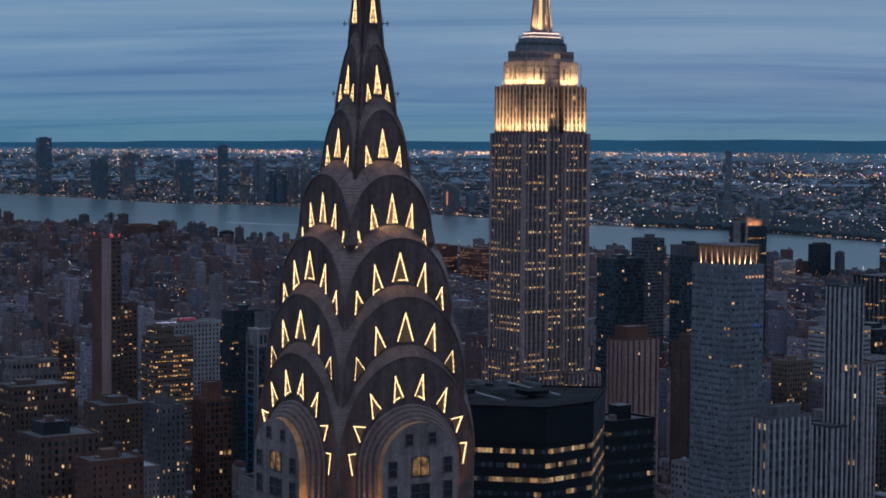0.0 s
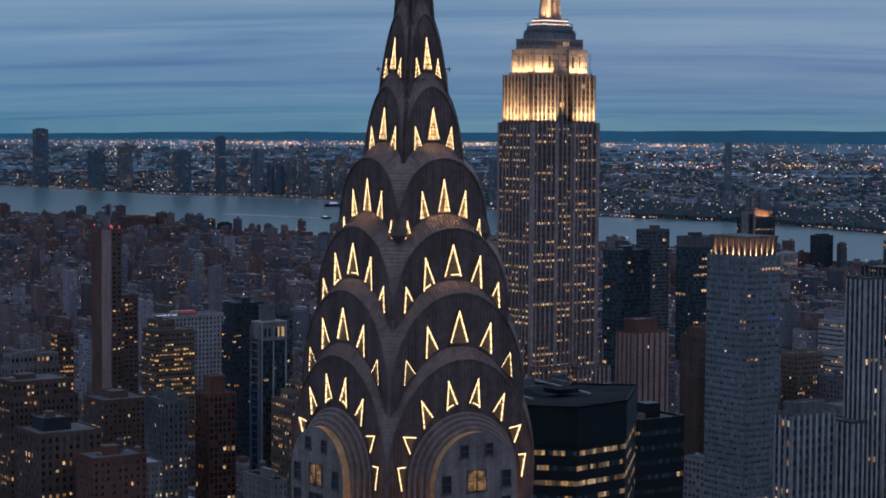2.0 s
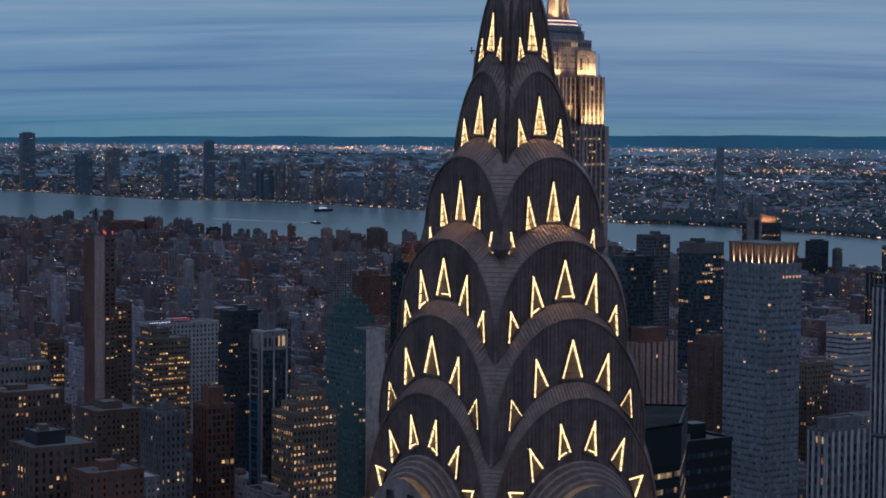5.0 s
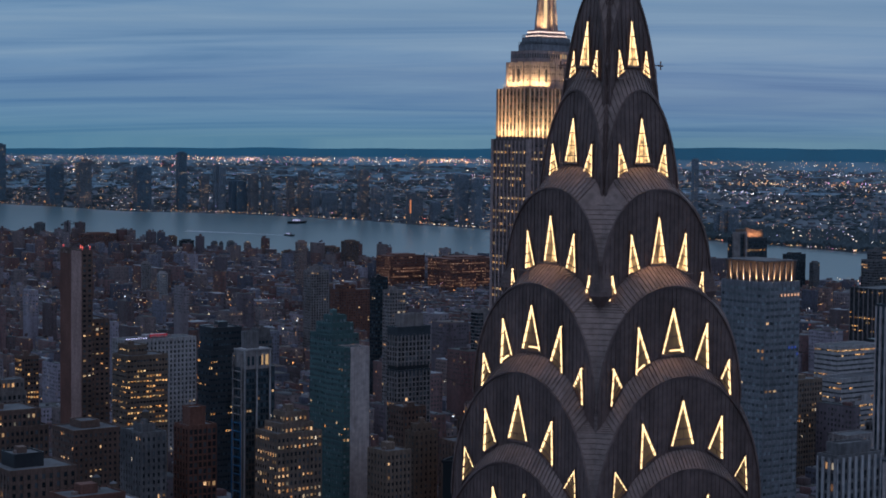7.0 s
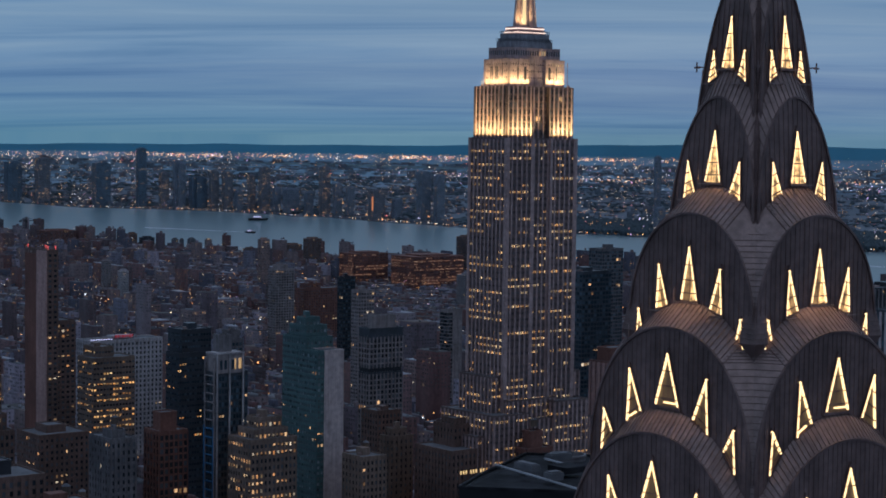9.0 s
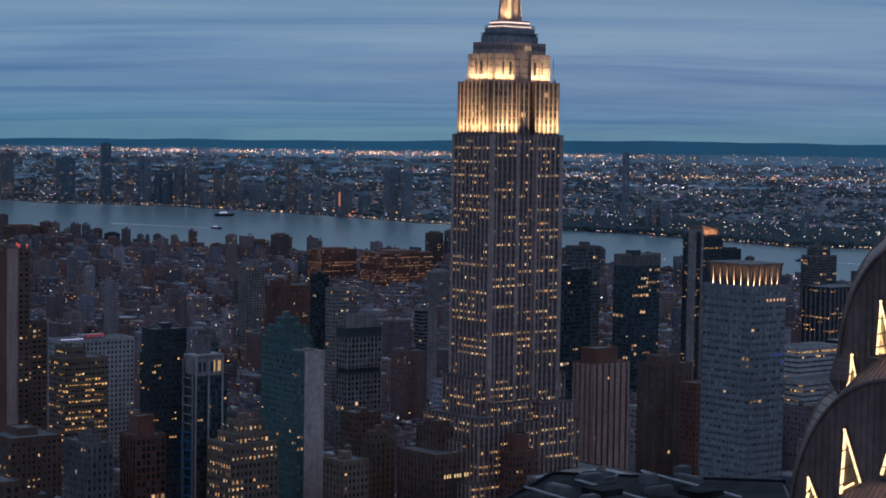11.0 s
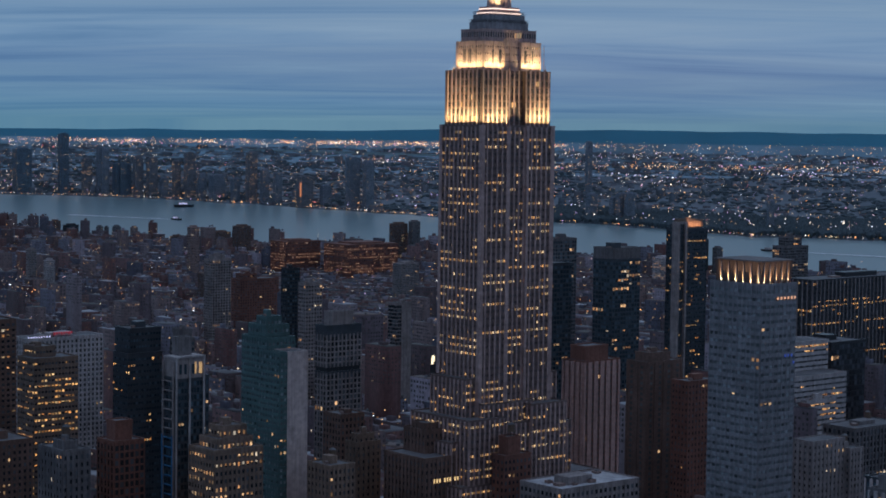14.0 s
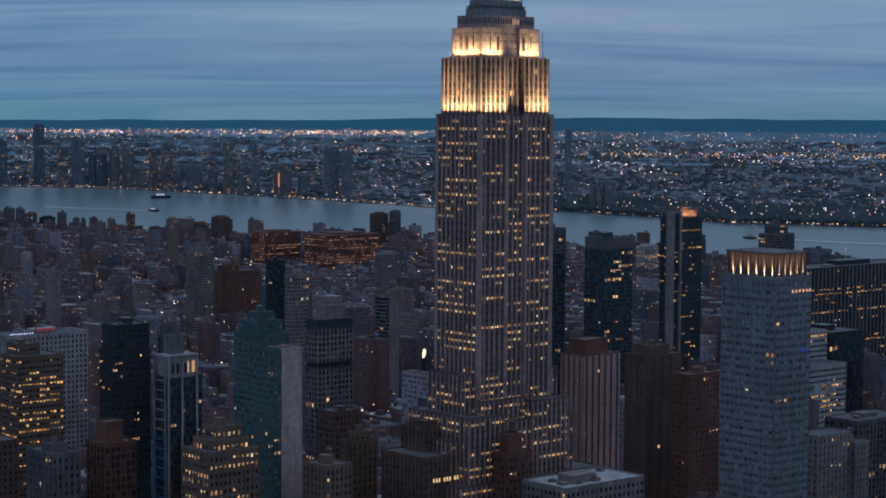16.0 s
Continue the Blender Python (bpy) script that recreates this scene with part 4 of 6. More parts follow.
    for i in range(4):
        a = radians(45 + 90 * i)
        flood("mast_floodlight", (cx + 8.5 * math.cos(a), cy + 6.0 * math.sin(a), 333.2), (cx + 1.5 * math.cos(a), cy + 1.5 * math.sin(a), 350), 2.5, 2.0, FLOOD * 0.09)
    return root


FLOOD = 10800.0
M_STRIP = lit_material("ledge_light", [(0.0, (1.0, 0.72, 0.62)), (1.0, (1.0, 0.78, 0.68))], 1.4, 1.6)
M_GLOWM = lit_material("mast_window_light", [(0.0, (1.0, 0.66, 0.32)), (1.0, (1.0, 0.72, 0.4))], 0.75, 1.0)
setback_tower()


# ---- buildings that stand out ----
BLUE_ROOMS = [(u, z, M_BLUEL, "blue lit room") for u, z in ((6.3, 179.5), (8.3, 179.5), (9.6, 176.4), (4.4, 179.5))] + [(u, 203.2, M_LITR, "pink lit room") for u in (-1, 1.2, 3.3, 5.5, 7.6, 9.6)]


def uplit_tower():
    """Slim pale tower with a glowing colonnade round its top."""
    x0, y0, w, l, z1 = 525.0, 494.0, 21.5, 27.5, 209.0
    root = building("uplit_crown_tower", "blue-grey brick apartment tower with a golden uplit crown", [(x0, x0 + w, y0, y0 + l, 0, z1)],
                    M_BLUEGREY, pane_mat=M_PANEG, bulkhead=False, category="tower", bay=2.6, floor=3.05, size=(1.75, 1.35), pier=0.25, pier_w=0.35, spandrel=0.35, share=0.012)
    cx, cy = root.location.x, root.location.y
    a, b, c, d = x0 + 1.7 - cx, x0 + w - 1.7 - cx, y0 + 1.7 - cy, y0 + l - 1.7 - cy
    # dark screen leaning out; the light's flame outline is put into tapering stone blades
    part("crown_screen", Mesh().hexa([(a, c, z1), (b, c, z1), (b, d, z1), (a, d, z1)], [(a - 0.7, c - 0.7, z1 + 9.6), (b + 0.7, c - 0.7, z1 + 9.6), (b + 0.7, d + 0.7, z1 + 9.6), (a - 0.7, d + 0.7, z1 + 9.6)]), M_SPAND, root, "dark bronze crown screen lit from below")
    part("crown_coping", Mesh().box(a - 1.0, b + 1.0, c - 1.0, d + 1.0, z1 + 9.6, z1 + 10.2), M_GREY, root, "grey stone coping")
    part("crown_ledge", Mesh().box(a - 1.6, b + 1.6, c - 1.6, d + 1.6, z1 - 0.2, z1 + 0.25), M_CONC, root)
    across, deep = [a + (b - a) * (i + 0.25) / 5 for i in range(5)], [c + (d - c) * (i + 0.25) / 6 for i in range(6)]
    for u in across:
        part("crown_blade", Mesh().hexa([(u - 0.2, c - 0.95, z1 + 0.3), (u + 1.0, c - 0.1, z1 + 0.3), (u + 1.0, c, z1 + 0.3), (u - 0.2, c, z1 + 0.3)], [(u - 0.2, c - 0.85, z1 + 8.8), (u, c - 0.75, z1 + 8.8), (u, c - 0.6, z1 + 8.8), (u - 0.2, c - 0.6, z1 + 8.8)]), M_PALE, root, "pale stone blade")
    for u in deep:
        part("crown_blade", Mesh().hexa([(a - 0.95, u - 0.2, z1 + 0.3), (a, u - 0.2, z1 + 0.3), (a, u + 1.0, z1 + 0.3), (a - 0.1, u + 1.0, z1 + 0.3)], [(a - 0.85, u - 0.2, z1 + 8.8), (a - 0.6, u - 0.2, z1 + 8.8), (a - 0.6, u, z1 + 8.8), (a - 0.75, u, z1 + 8.8)]), M_PALE, root, "pale stone blade")
    for u, z, mat, label in BLUE_ROOMS:
        part("lit_room", Mesh().box(u - 0.45, u + 0.45, y0 - 0.42 - cy, y0 - 0.36 - cy, z, z + 1.1), mat, root, label)
    # one lamp at the foot of each blade
    data = bpy.data.lights.new("crown_uplight", "SPOT")
    data.energy, data.color, data.spot_size, data.spot_blend, data.shadow_soft_size = 10500.0, (1.0, 0.74, 0.37), radians(46), 1.0, 0.1
    for u in across:
        new("crown_uplight", data).matrix_world = look((cx + u + 0.3, cy + c - 1.2, z1 + 0.5), (cx + u + 0.1, cy + c - 0.45, z1 + 3.2))
    for u in deep:
        new("crown_uplight", data).matrix_world = look((cx + a - 1.2, cy + u + 0.3, z1 + 0.5), (cx + a - 0.45, cy + u + 0.1, z1 + 3.2))
    return root


uplit_tower()

BL = building
BL("slab_tower", "tall brown brick slab with a blank pale concrete stripe", [(427, 434, 976, 1006, 0, 201, dict(faces="NSW")), (434, 447, 979, 1006, 0, 158), (426.2, 427.1, 976, 989, 0, 201.2, dict(blank=True, mat=M_PINKP)), (426.4, 427.05, 989, 1005, 0, 199, dict(blank=True, mat=M_BRICK))], M_BROWN, bay=3.4, floor=3.1, size=(1.9, 1.5), share=0.1, spandrel=0.5, category="tower")
BL("office_block", "brown office block with long bands of lit windows", [(480, 509.5, 1019, 1040, 0, 128.5), (486, 499, 1028, 1044, 128.5, 134.5)], M_TAN, lit_mat=M_LITO, bay=2.2, floor=3.4, size=(1.6, 1.3), pier=0.15, spandrel=0.3, share=0.55, rows=0.75)
BL("white_hotel", "white masonry hotel with a red rooftop sign", [(560, 619, 1178, 1200, 0, 120.5)], M_WHITE, bay=3.3, floor=3.5, size=(1.5, 2.0), pier=0.25, share=0.08)
BL("glass_tower", "dark glass office tower with a set-back top", [(494, 517, 935, 951, 0, 139), (497.5, 518, 938, 955, 139, 153)], M_DARK, pane_mat=M_PANEB, lit_mat=M_LITO, bay=1.8, floor=3.6, size=(1.2, 1.3), pier=0.12, share=0.06, category="tower")
BL("blue_frame_tower", "blue-trimmed glass tower between white concrete pillars", [(401, 419.5, 737, 746, 0, 154), (401, 416.8, 736.6, 746, 154, 163.5, dict(blank=True, mat=M_CONC)), (405, 412, 740, 746, 163.5, 172, dict(blank=True, mat=M_GREY))], M_DARK, pane_mat=M_PANEB, bay=1.7, floor=3.2, size=(1.3, 2.1), pier=0.15, share=0.025, category="tower", bulkhead=False)
BL("teal_tower", "teal glass apartment tower with balconies and a set-back top", [(487.5, 491.9, 776, 795, 0, 156), (489, 506, 789, 812, 0, 162), (491, 505, 793, 809, 162, 168), (494, 503, 797, 806, 168, 172)], M_TEAL, pane_mat=M_PANEG, bay=2.3, floor=3.0, size=(1.5, 1.5), pier=0.35, spandrel=0.45, share=0.05, category="tower")
BL("blank_wall_slab", "slab with a tall blank pale wall", [(492.1, 504.5, 775.8, 788.8, 0, 156, dict(faces="W"))], M_PALE, bay=3, floor=3.1, size=(1.0, 1.5), share=0.05, bulkhead=False)
BL("grid_tower", "tower with a pale grid frame and dark recessed floors", [(640, 667, 942, 954, 0, 117), (640.6, 666.4, 942.6, 954, 117, 120.5, dict(blank=True, mat=M_BLACK)), (640, 667, 942, 954, 120.5, 141), (640, 667, 942, 954, 141, 146, dict(blank=True, mat=M_DARK)), (646, 663, 945, 953, 146, 154, dict(blank=True, mat=M_CONC))], M_DARK, relief_mat=M_CONC, bay=3.1, floor=3.3, size=(2.0, 2.3), pier=0.4, pier_w=0.5, spandrel=0.25, share=0.03, category="tower", bulkhead=False)
BL("stripe_slab", "slim pale slab with a dark glazed stripe", [(971, 977, 1287, 1298, 0, 116), (977, 988, 1287, 1298, 0, 116.5, dict(blank=True))], M_CONC, bay=2.0, floor=3.2, size=(1.8, 2.4), pier=0, share=0.03)
BL("stepped_office", "tan stepped office with many lit windows", [(400, 426, 702, 723, 0, 125), (405, 424, 707, 722, 125, 129), (410, 423, 711, 722, 129, 134)], M_TAN, lit_mat=M_LIT, bay=2.4, floor=3.6, size=(1.3, 1.8), pier=0.3, spandrel=0.12, share=0.62, rows=0.8)
BL("brick_tower", "red brick tower with a narrower stair tower on top", [(378, 394, 752, 767, 0, 124.6), (381, 390, 756, 764, 124.6, 133.3, dict(blank=True))], M_BRICK, bay=2.9, floor=3.4, size=(2.0, 2.4), pier=0.45, share=0.02, bulkhead=False)
BL("loft_block", "grey masonry loft building with a flat tarred roof", [(347, 361, 744, 766, 0, 124.5), (350, 357, 748, 758, 124.5, 128, dict(blank=True))], M_GREY, bay=2.6, floor=3.6, size=(1.2, 1.9), pier=0.3, spandrel=0.1, share=0.05, tank=True)
BL("domed_block", "dark masonry block with a pilastered penthouse", [(530, 565.5, 712, 744, 0, 106.7), (541, 558, 725, 742, 106.7, 118.4), (544, 555, 728, 739, 118.4, 121)], M_BROWN, bay=2.8, floor=3.7, size=(1.2, 1.9), pier=0.4, share=0.015, bulkhead=False)
BL("brown_brick_block", "low brown brick block with a flat tarred roof", [(393, 424, 916, 945, 0, 100), (402, 414, 925, 940, 100, 103.8, dict(blank=True))], M_BROWN, bay=3.0, floor=3.5, size=(1.3, 1.7), pier=0.15, share=0.08, bulkhead=False)
BL("brick_block", "red brick block with a tall lift tower", [(563, 581, 690, 699, 0, 107.9), (567, 575.5, 692, 698.5, 107.9, 116.7, dict(blank=True))], M_BRICK, bay=2.6, floor=3.5, size=(1.2, 1.7), pier=0, share=0.05, tank=True, bulkhead=False)
BL("pink_tower", "pinkish brick apartment tower with pale vertical piers", [(680, 708.5, 755, 772, 0, 140.3), (685, 703, 759, 771, 140.3, 148, dict(blank=True))], M_BRICK, relief_mat=M_PINKP, pane_mat=M_PANES, bay=4.7, floor=3.1, size=(1.3, 1.7), pier=0.6, pier_w=1.55, share=0.03, category="tower", bulkhead=False)
BL("brown_tower", "brown brick tower with a ladder of dark windows", [(758, 788, 781, 798, 0, 131.5), (763, 781, 784, 796, 131.5, 136.5, dict(blank=True))], M_BROWN, pane_mat=M_PANES, bay=7.5, floor=3.2, size=(2.0, 1.7), pier=0.4, pier_w=1.2, share=0.03, category="tower")
BL("brick_hotel", "brown brick hotel with a lit top floor", [(753, 778.5, 743, 756, 0, 124.7)], M_BRICK, bay=2.7, floor=3.4, size=(1.1, 1.5), pier=0.15, share=0.03)
BL("pilaster_tower", "dark glass tower with a pale corner pilaster and a lit top", [(968, 990, 946, 966, 0, 198), (958, 960.2, 945, 951, 0, 203.5, dict(blank=True, mat=M_CONC)), (960.2, 966, 947, 955, 0, 201, dict(share=0.3)), (966, 968, 945, 951, 0, 203.5, dict(blank=True, mat=M_CONC)), (974, 989, 950, 964, 198, 204, dict(blank=True, mat=M_TAN))], M_DARK, pane_mat=M_PANEB, lit_mat=M_LITO, bay=1.9, floor=3.1, size=(1.1, 1.2), pier=0.25, share=0.22, category="tower", bulkhead=False)
BL("piered_office", "wide dark office block with pale upright piers and lit floors", [(1213, 1360, 1028, 1060, 0, 144)], M_BLACK, lit_mat=M_LITO, bay=2.6, floor=3.8, size=(1.4, 1.5), pier=0.7, every=2, pier_w=0.45, share=0.26, rows=1.6, relief_mat=M_CONC)
BL("white_office", "white stepped office with horizontal lit bands", [(942, 985.5, 828, 850, 0, 127), (921, 977, 805, 828, 0, 107.6), (930, 960, 800, 805, 0, 92)], M_WHITE, lit_mat=M_LITO, bay=2.0, floor=3.5, size=(1.7, 1.3), pier=0, spandrel=0.2, share=0.22, rows=1.4)
BL("black_block", "plain black glass block", [(999, 1037, 836, 870, 0, 123)], M_BLACK, pane_mat=M_PANE, bay=3, floor=3.8, size=(2.7, 3.0), pier=0.1, share=0.01)
BL("grey_loft", "dark masonry loft with tall piers", [(879, 927, 720, 745, 0, 88.5)], M_GREY, bay=3.4, floor=3.8, size=(2.2, 2.6), pier=0.5, share=0.04, tank=True)
BL("white_pier_tower", "slim tower of white piers and dark window strips", [(513, 525, 409, 420, 0, 205.4), (525.1, 533, 408, 420, 0, 171, dict(mat=M_TAN)), (504, 512.9, 406, 424, 0, 144)], M_DARK, relief_mat=M_PALE, pane_mat=M_PANEB, bay=2.9, floor=3.3, size=(1.5, 2.4), pier=0.5, pier_w=0.55, share=0.05, category="tower", bulkhead=False)
BL("white_pier_block", "pale masonry block with white piers and a rounded roof house", [(377, 398.5, 317, 325, 0, 169), (380, 395, 318.5, 324, 169, 172.5, dict(blank=True, mat=M_GREY))], M_GREY, relief_mat=M_WHITE, bay=3.0, floor=3.5, size=(1.5, 2.3), pier=0.5, pier_w=0.6, share=0.09, bulkhead=False)
BL("dark_tower", "dark glass tower seen beyond the avenue", [(896, 926, 1022, 1046, 0, 170)], M_DARK, pane_mat=M_PANEB, bay=3.0, floor=3.4, size=(2.4, 2.2), pier=0.15, share=0.03, category="tower")
BL("grey_tower", "grey glass tower with a flat top", [(1107, 1133, 1232, 1250, 0, 171)], M_GREY, pane_mat=M_PANEB, bay=3.0, floor=3.4, size=(2.2, 2.2), pier=0.2, share=0.04, category="tower")
BL("capped_tower", "dark tower with a pale blank cap", [(1015, 1046, 1068, 1090, 0, 166), (1015, 1046, 1068, 1090, 166, 175, dict(blank=True, mat=M_GREY))], M_DARK, pane_mat=M_PANEB, bay=3.0, floor=3.4, size=(2.4, 2.2), pier=0.15, share=0.06, category="tower")
BL("flat_roof_block", "low block with a broad pale membrane roof", [(554, 606, 639, 668, 0, 100)], M_CONC, roof_mat=M_ROOFP, bay=3, floor=3.8, size=(1.8, 2.0), share=0.05)
def roof_clutter(x, y, z, seed):
    """Air units and ducts on a broad roof."""
    r = random.Random(seed)
    for i in range(7):
        a, c, w, l, h = x + r.uniform(0, 44), y + r.uniform(0, 22), r.uniform(1.5, 4), r.uniform(1.5, 4), r.uniform(1.0, 2.4)
        unit = thing("air_unit", (a, c, z), "grey rooftop air handling unit", "air unit", "rooftop air units")
        part("casing", Mesh().box(0, w, 0, l, 0.2, h), M_STEELB, unit)
        part("curb", Mesh().box(0.1, w - 0.1, 0.1, l - 0.1, 0, 0.2), M_ROOF, unit)
        part("fan", Mesh().cyl(w / 2, l / 2, h, h + 0.3, min(w, l) * 0.35), M_BLACK, unit)


roof_clutter(557, 642, 100.25, 4)
BL("waterfront_tower", "pale waterfront tower with open floors", [(1905, 1950, 1637, 1660, 0, 116), (1912, 1940, 1640, 1656, 116, 129)], M_GREY, bay=4.0, floor=3.6, size=(3.0, 2.2), pier=0, spandrel=0.5, share=0.1, category="tower")


BL("lit_corner_block", "dark masonry block with a bright row of lit windows", [(294, 334, 823, 856, 0, 120), (297, 331, 826, 853, 120, 128.5)], M_BROWN, lit_mat=M_LIT, bay=2.6, floor=3.7, size=(1.5, 2.0), pier=0.35, share=0.3, rows=1.8)
BL("arcaded_block", "pale masonry block with an arcaded top storey", [(392, 428, 1060, 1075, 0, 105), (393, 427, 1061, 1074, 105, 113)], M_CONC, bay=3.2, floor=3.9, size=(1.8, 2.6), pier=0.3, share=0.04)
BL("grey_flat_block", "grey masonry block with a dark roof house", [(248, 279.5, 676, 703, 0, 124.4), (254, 268, 685, 699, 124.4, 130, dict(blank=True, mat=M_BLACK))], M_BROWN, bay=3.4, floor=3.8, size=(1.6, 2.2), pier=0.3, share=0.08)
BL("pink_brick_block", "red brick block with small windows and roof tank", [(260, 287, 643, 661.5, 0, 116.6)], M_BRICK, bay=3.0, floor=3.4, size=(1.1, 1.6), pier=0, share=0.03, tank=True)
BL("blank_side_block", "low block with a blank rendered side wall", [(442, 465, 1015, 1024, 0, 82)], M_CONC, bay=4, floor=3.6, size=(1.4, 1.8), share=0.05)
BL("small_lit_office", "small office with lit upper floors", [(509, 522.6, 1248, 1260, 0, 105)], M_BROWN, lit_mat=M_LITO, bay=2.2, floor=3.5, size=(1.7, 1.7), share=0.4)
BL("tan_block", "tan masonry block with a copper-green roof edge", [(490, 505.7, 737, 755, 0, 103.7)], M_TAN, bay=2.8, floor=3.6, size=(1.3, 1.9), pier=0.3, share=0.05, tank=True)
BL("red_lamp_block", "brick block with a pale grid side and red roof lamps", [(561, 577, 822, 838, 0, 112.4)], M_BROWN, bay=2.6, floor=3.4, size=(1.4, 1.9), pier=0.3, spandrel=0.2, share=0.05)
BL("stone_block", "pale stone block stepping back at the top", [(531, 547, 769, 778, 0, 107), (534, 544, 771, 777, 107, 110.8)], M_TAN, bay=3.0, floor=3.5, size=(1.1, 1.7), share=0.03)
BL("balcony_tower", "tan apartment tower with stacked balconies", [(1082, 1106, 1745, 1761, 0, 121.6), (1086, 1100, 1748, 1758, 121.6, 126, dict(blank=True))], M_CONC, bay=3.4, floor=3.0, size=(2.0, 1.7), pier=0.3, share=0.04, category="tower")
BL("brick_apartments", "broad red brick apartment house", [(1189, 1244, 1850, 1870, 0, 88), (1195, 1215, 1853, 1868, 88, 94)], M_BRICK, bay=3.4, floor=3.1, size=(1.5, 1.6), pier=0, share=0.05)
BL("dark_slab", "narrow dark slab tower", [(915, 928.5, 1371, 1380, 0, 143)], M_BLACK, pane_mat=M_PANEB, bay=2.8, floor=3.2, size=(2.0, 1.8), share=0.03, category="tower")
BL("grey_slab", "grey apartment slab with balconies", [(840, 856.5, 1240, 1250, 0, 142.6)], M_CONC, bay=2.8, floor=3.1, size=(1.6, 1.6), pier=0.2, share=0.05, category="tower")
BL("lattice_block", "grey glass block with a lattice roof frame", [(518, 528, 918, 928, 0, 148), (519, 527, 919, 927, 148, 153, dict(blank=True))], M_GREY, pane_mat=M_PANEB, bay=2.5, floor=3.4, size=(1.9, 2.0), pier=0.25, share=0.04)
BL("brown_office", "brown masonry office with regular windows", [(859, 884, 789, 805, 0, 112.4)], M_TAN, bay=2.6, floor=3.5, size=(1.4, 1.9), pier=0.25, share=0.12)
BL("low_white_block", "low white block with a roof tank", [(772, 800, 666, 680, 0, 98), (800, 812, 662, 678, 0, 92)], M_CONC, bay=3.4, floor=3.6, size=(1.2, 1.6), share=0.03, tank=True)


def lit_top():
    """Sloping lit roof screen of the pilaster tower."""
    tower = next(o for o in scene.collection.objects if o.name == "pilaster_tower")
    cx, cy = tower.location.x, tower.location.y
    q = lambda x, y, z: (x - cx, y - cy, z)
    part("sloping_screen", Mesh().hexa([q(970, 949, 198.3), q(989, 949, 198.3), q(989, 950, 198.3), q(970, 950, 198.3)], [q(970, 949, 207.0), q(989, 949, 202.5), q(989, 950, 202.5), q(970, 950, 207.0)]), M_TAN, tower, "sloping roof screen lit orange")
    flood("screen_floodlight", (978, 947.2, 198.8), (978, 949, 203), 16, 0.5, 1100.0, (1.0, 0.55, 0.27))


lit_top()


def lit_storey():
    """One storey of the domed block is lit, in groups of three windows."""
    block = next(o for o in scene.collection.objects if o.name == "domed_block")
    cx, cy = block.location.x, block.location.y
    for i in range(13):
        x = 536.0 + 1.75 * (i % 3) + 6.7 * (i // 3) + (1.5 if i == 12 else 0)
        part("lit_window", Mesh().box(x - 0.45 - cx, x + 0.45 - cx, 711.4 - cy, 711.52 - cy, 94.6, 96.6), M_LITS, block, "yellow lit window")
        part("window_hood", Mesh().box(x - 0.55 - cx, x + 0.55 - cx, 711.3 - cy, 712.02 - cy, 96.6, 96.85), M_BROWN, block)


M_LITS = lit_material("lit_storey_window", [(0.0, (1.0, 0.60, 0.22)), (1.0, (1.0, 0.74, 0.38))], 0.35, 0.9, flat_noise=1.2)
lit_storey()


def blue_tower_trim():
    """White pillars, cap and blue corner trim of the glass tower."""
    tower = next(o for o in scene.collection.objects if o.name == "blue_frame_tower")
    cx, cy = tower.location.x, tower.location.y
    for u in (401.0, 408.2, 416.0):
        part("pillar", Mesh().box(u - cx, u + 0.9 - cx, 736.0 - cy, 736.6 - cy, 0, 163.6), M_WHITE, tower, "white concrete pillar")
    part("cap", Mesh().box(400.7 - cx, 417.1 - cx, 735.9 - cy, 746.2 - cy, 163.6, 164.3), M_WHITE, tower, "white concrete cap")
    for u in (403.2, 405.8, 410.0):
        part("top_window", Mesh().box(u - cx, u + 1.4 - cx, 736.45 - cy, 736.58 - cy, 156, 160.6), M_PANEB, tower, "tall dark top window")
    for u, w in ((411.6, 0.8), (413.9, 1.6)):
        part("lit_top_window", Mesh().box(u - cx, u + w - cx, 736.4 - cy, 736.58 - cy, 156, 161.2), M_LITB, tower, "yellow lit top window")
    for y in (736.6, 745.2):
        part("corner_post", Mesh().box(399.7 - cx, 400.4 - cx, y - cy, y + 0.8 - cy, 0, 162), M_CONC, tower, "pale steel corner post")
        part("corner_trim", Mesh().box(399.4 - cx, 399.7 - cx, y - cy, y + 0.8 - cy, 0, 128), M_BLUE, tower, "blue steel trim")
    for i in range(35):
        part("balcony_edge", Mesh().box(399.8 - cx, 401 - cx, 737.4 - cy, 745.2 - cy, 4.4 * i + 3.0, 4.4 * i + 3.45), M_CONC if i > 28 else M_BLUE, tower)


def warning_lamps():
    """Red obstruction lamps on the slab tower's roof corners."""
    tower = next(o for o in scene.collection.objects if o.name == "slab_tower")
    cx, cy = tower.location.x, tower.location.y
    for x, y in ((428, 977), (433, 977), (428, 1004), (433, 990)):
        part("warning_lamp", Mesh().cyl(x - cx, y - cy, 201.9, 203.2, 0.15, k=6).cyl(x - cx, y - cy, 203.2, 204.1, 0.45, k=8), M_REDL, tower, "small red obstruction lamp")


M_REDL = lit_material("red_obstruction_lamp", [(0.0, (1.0, 0.10, 0.10)), (1.0, (1.0, 0.14, 0.12))], 0.7, 1.2)
warning_lamps()


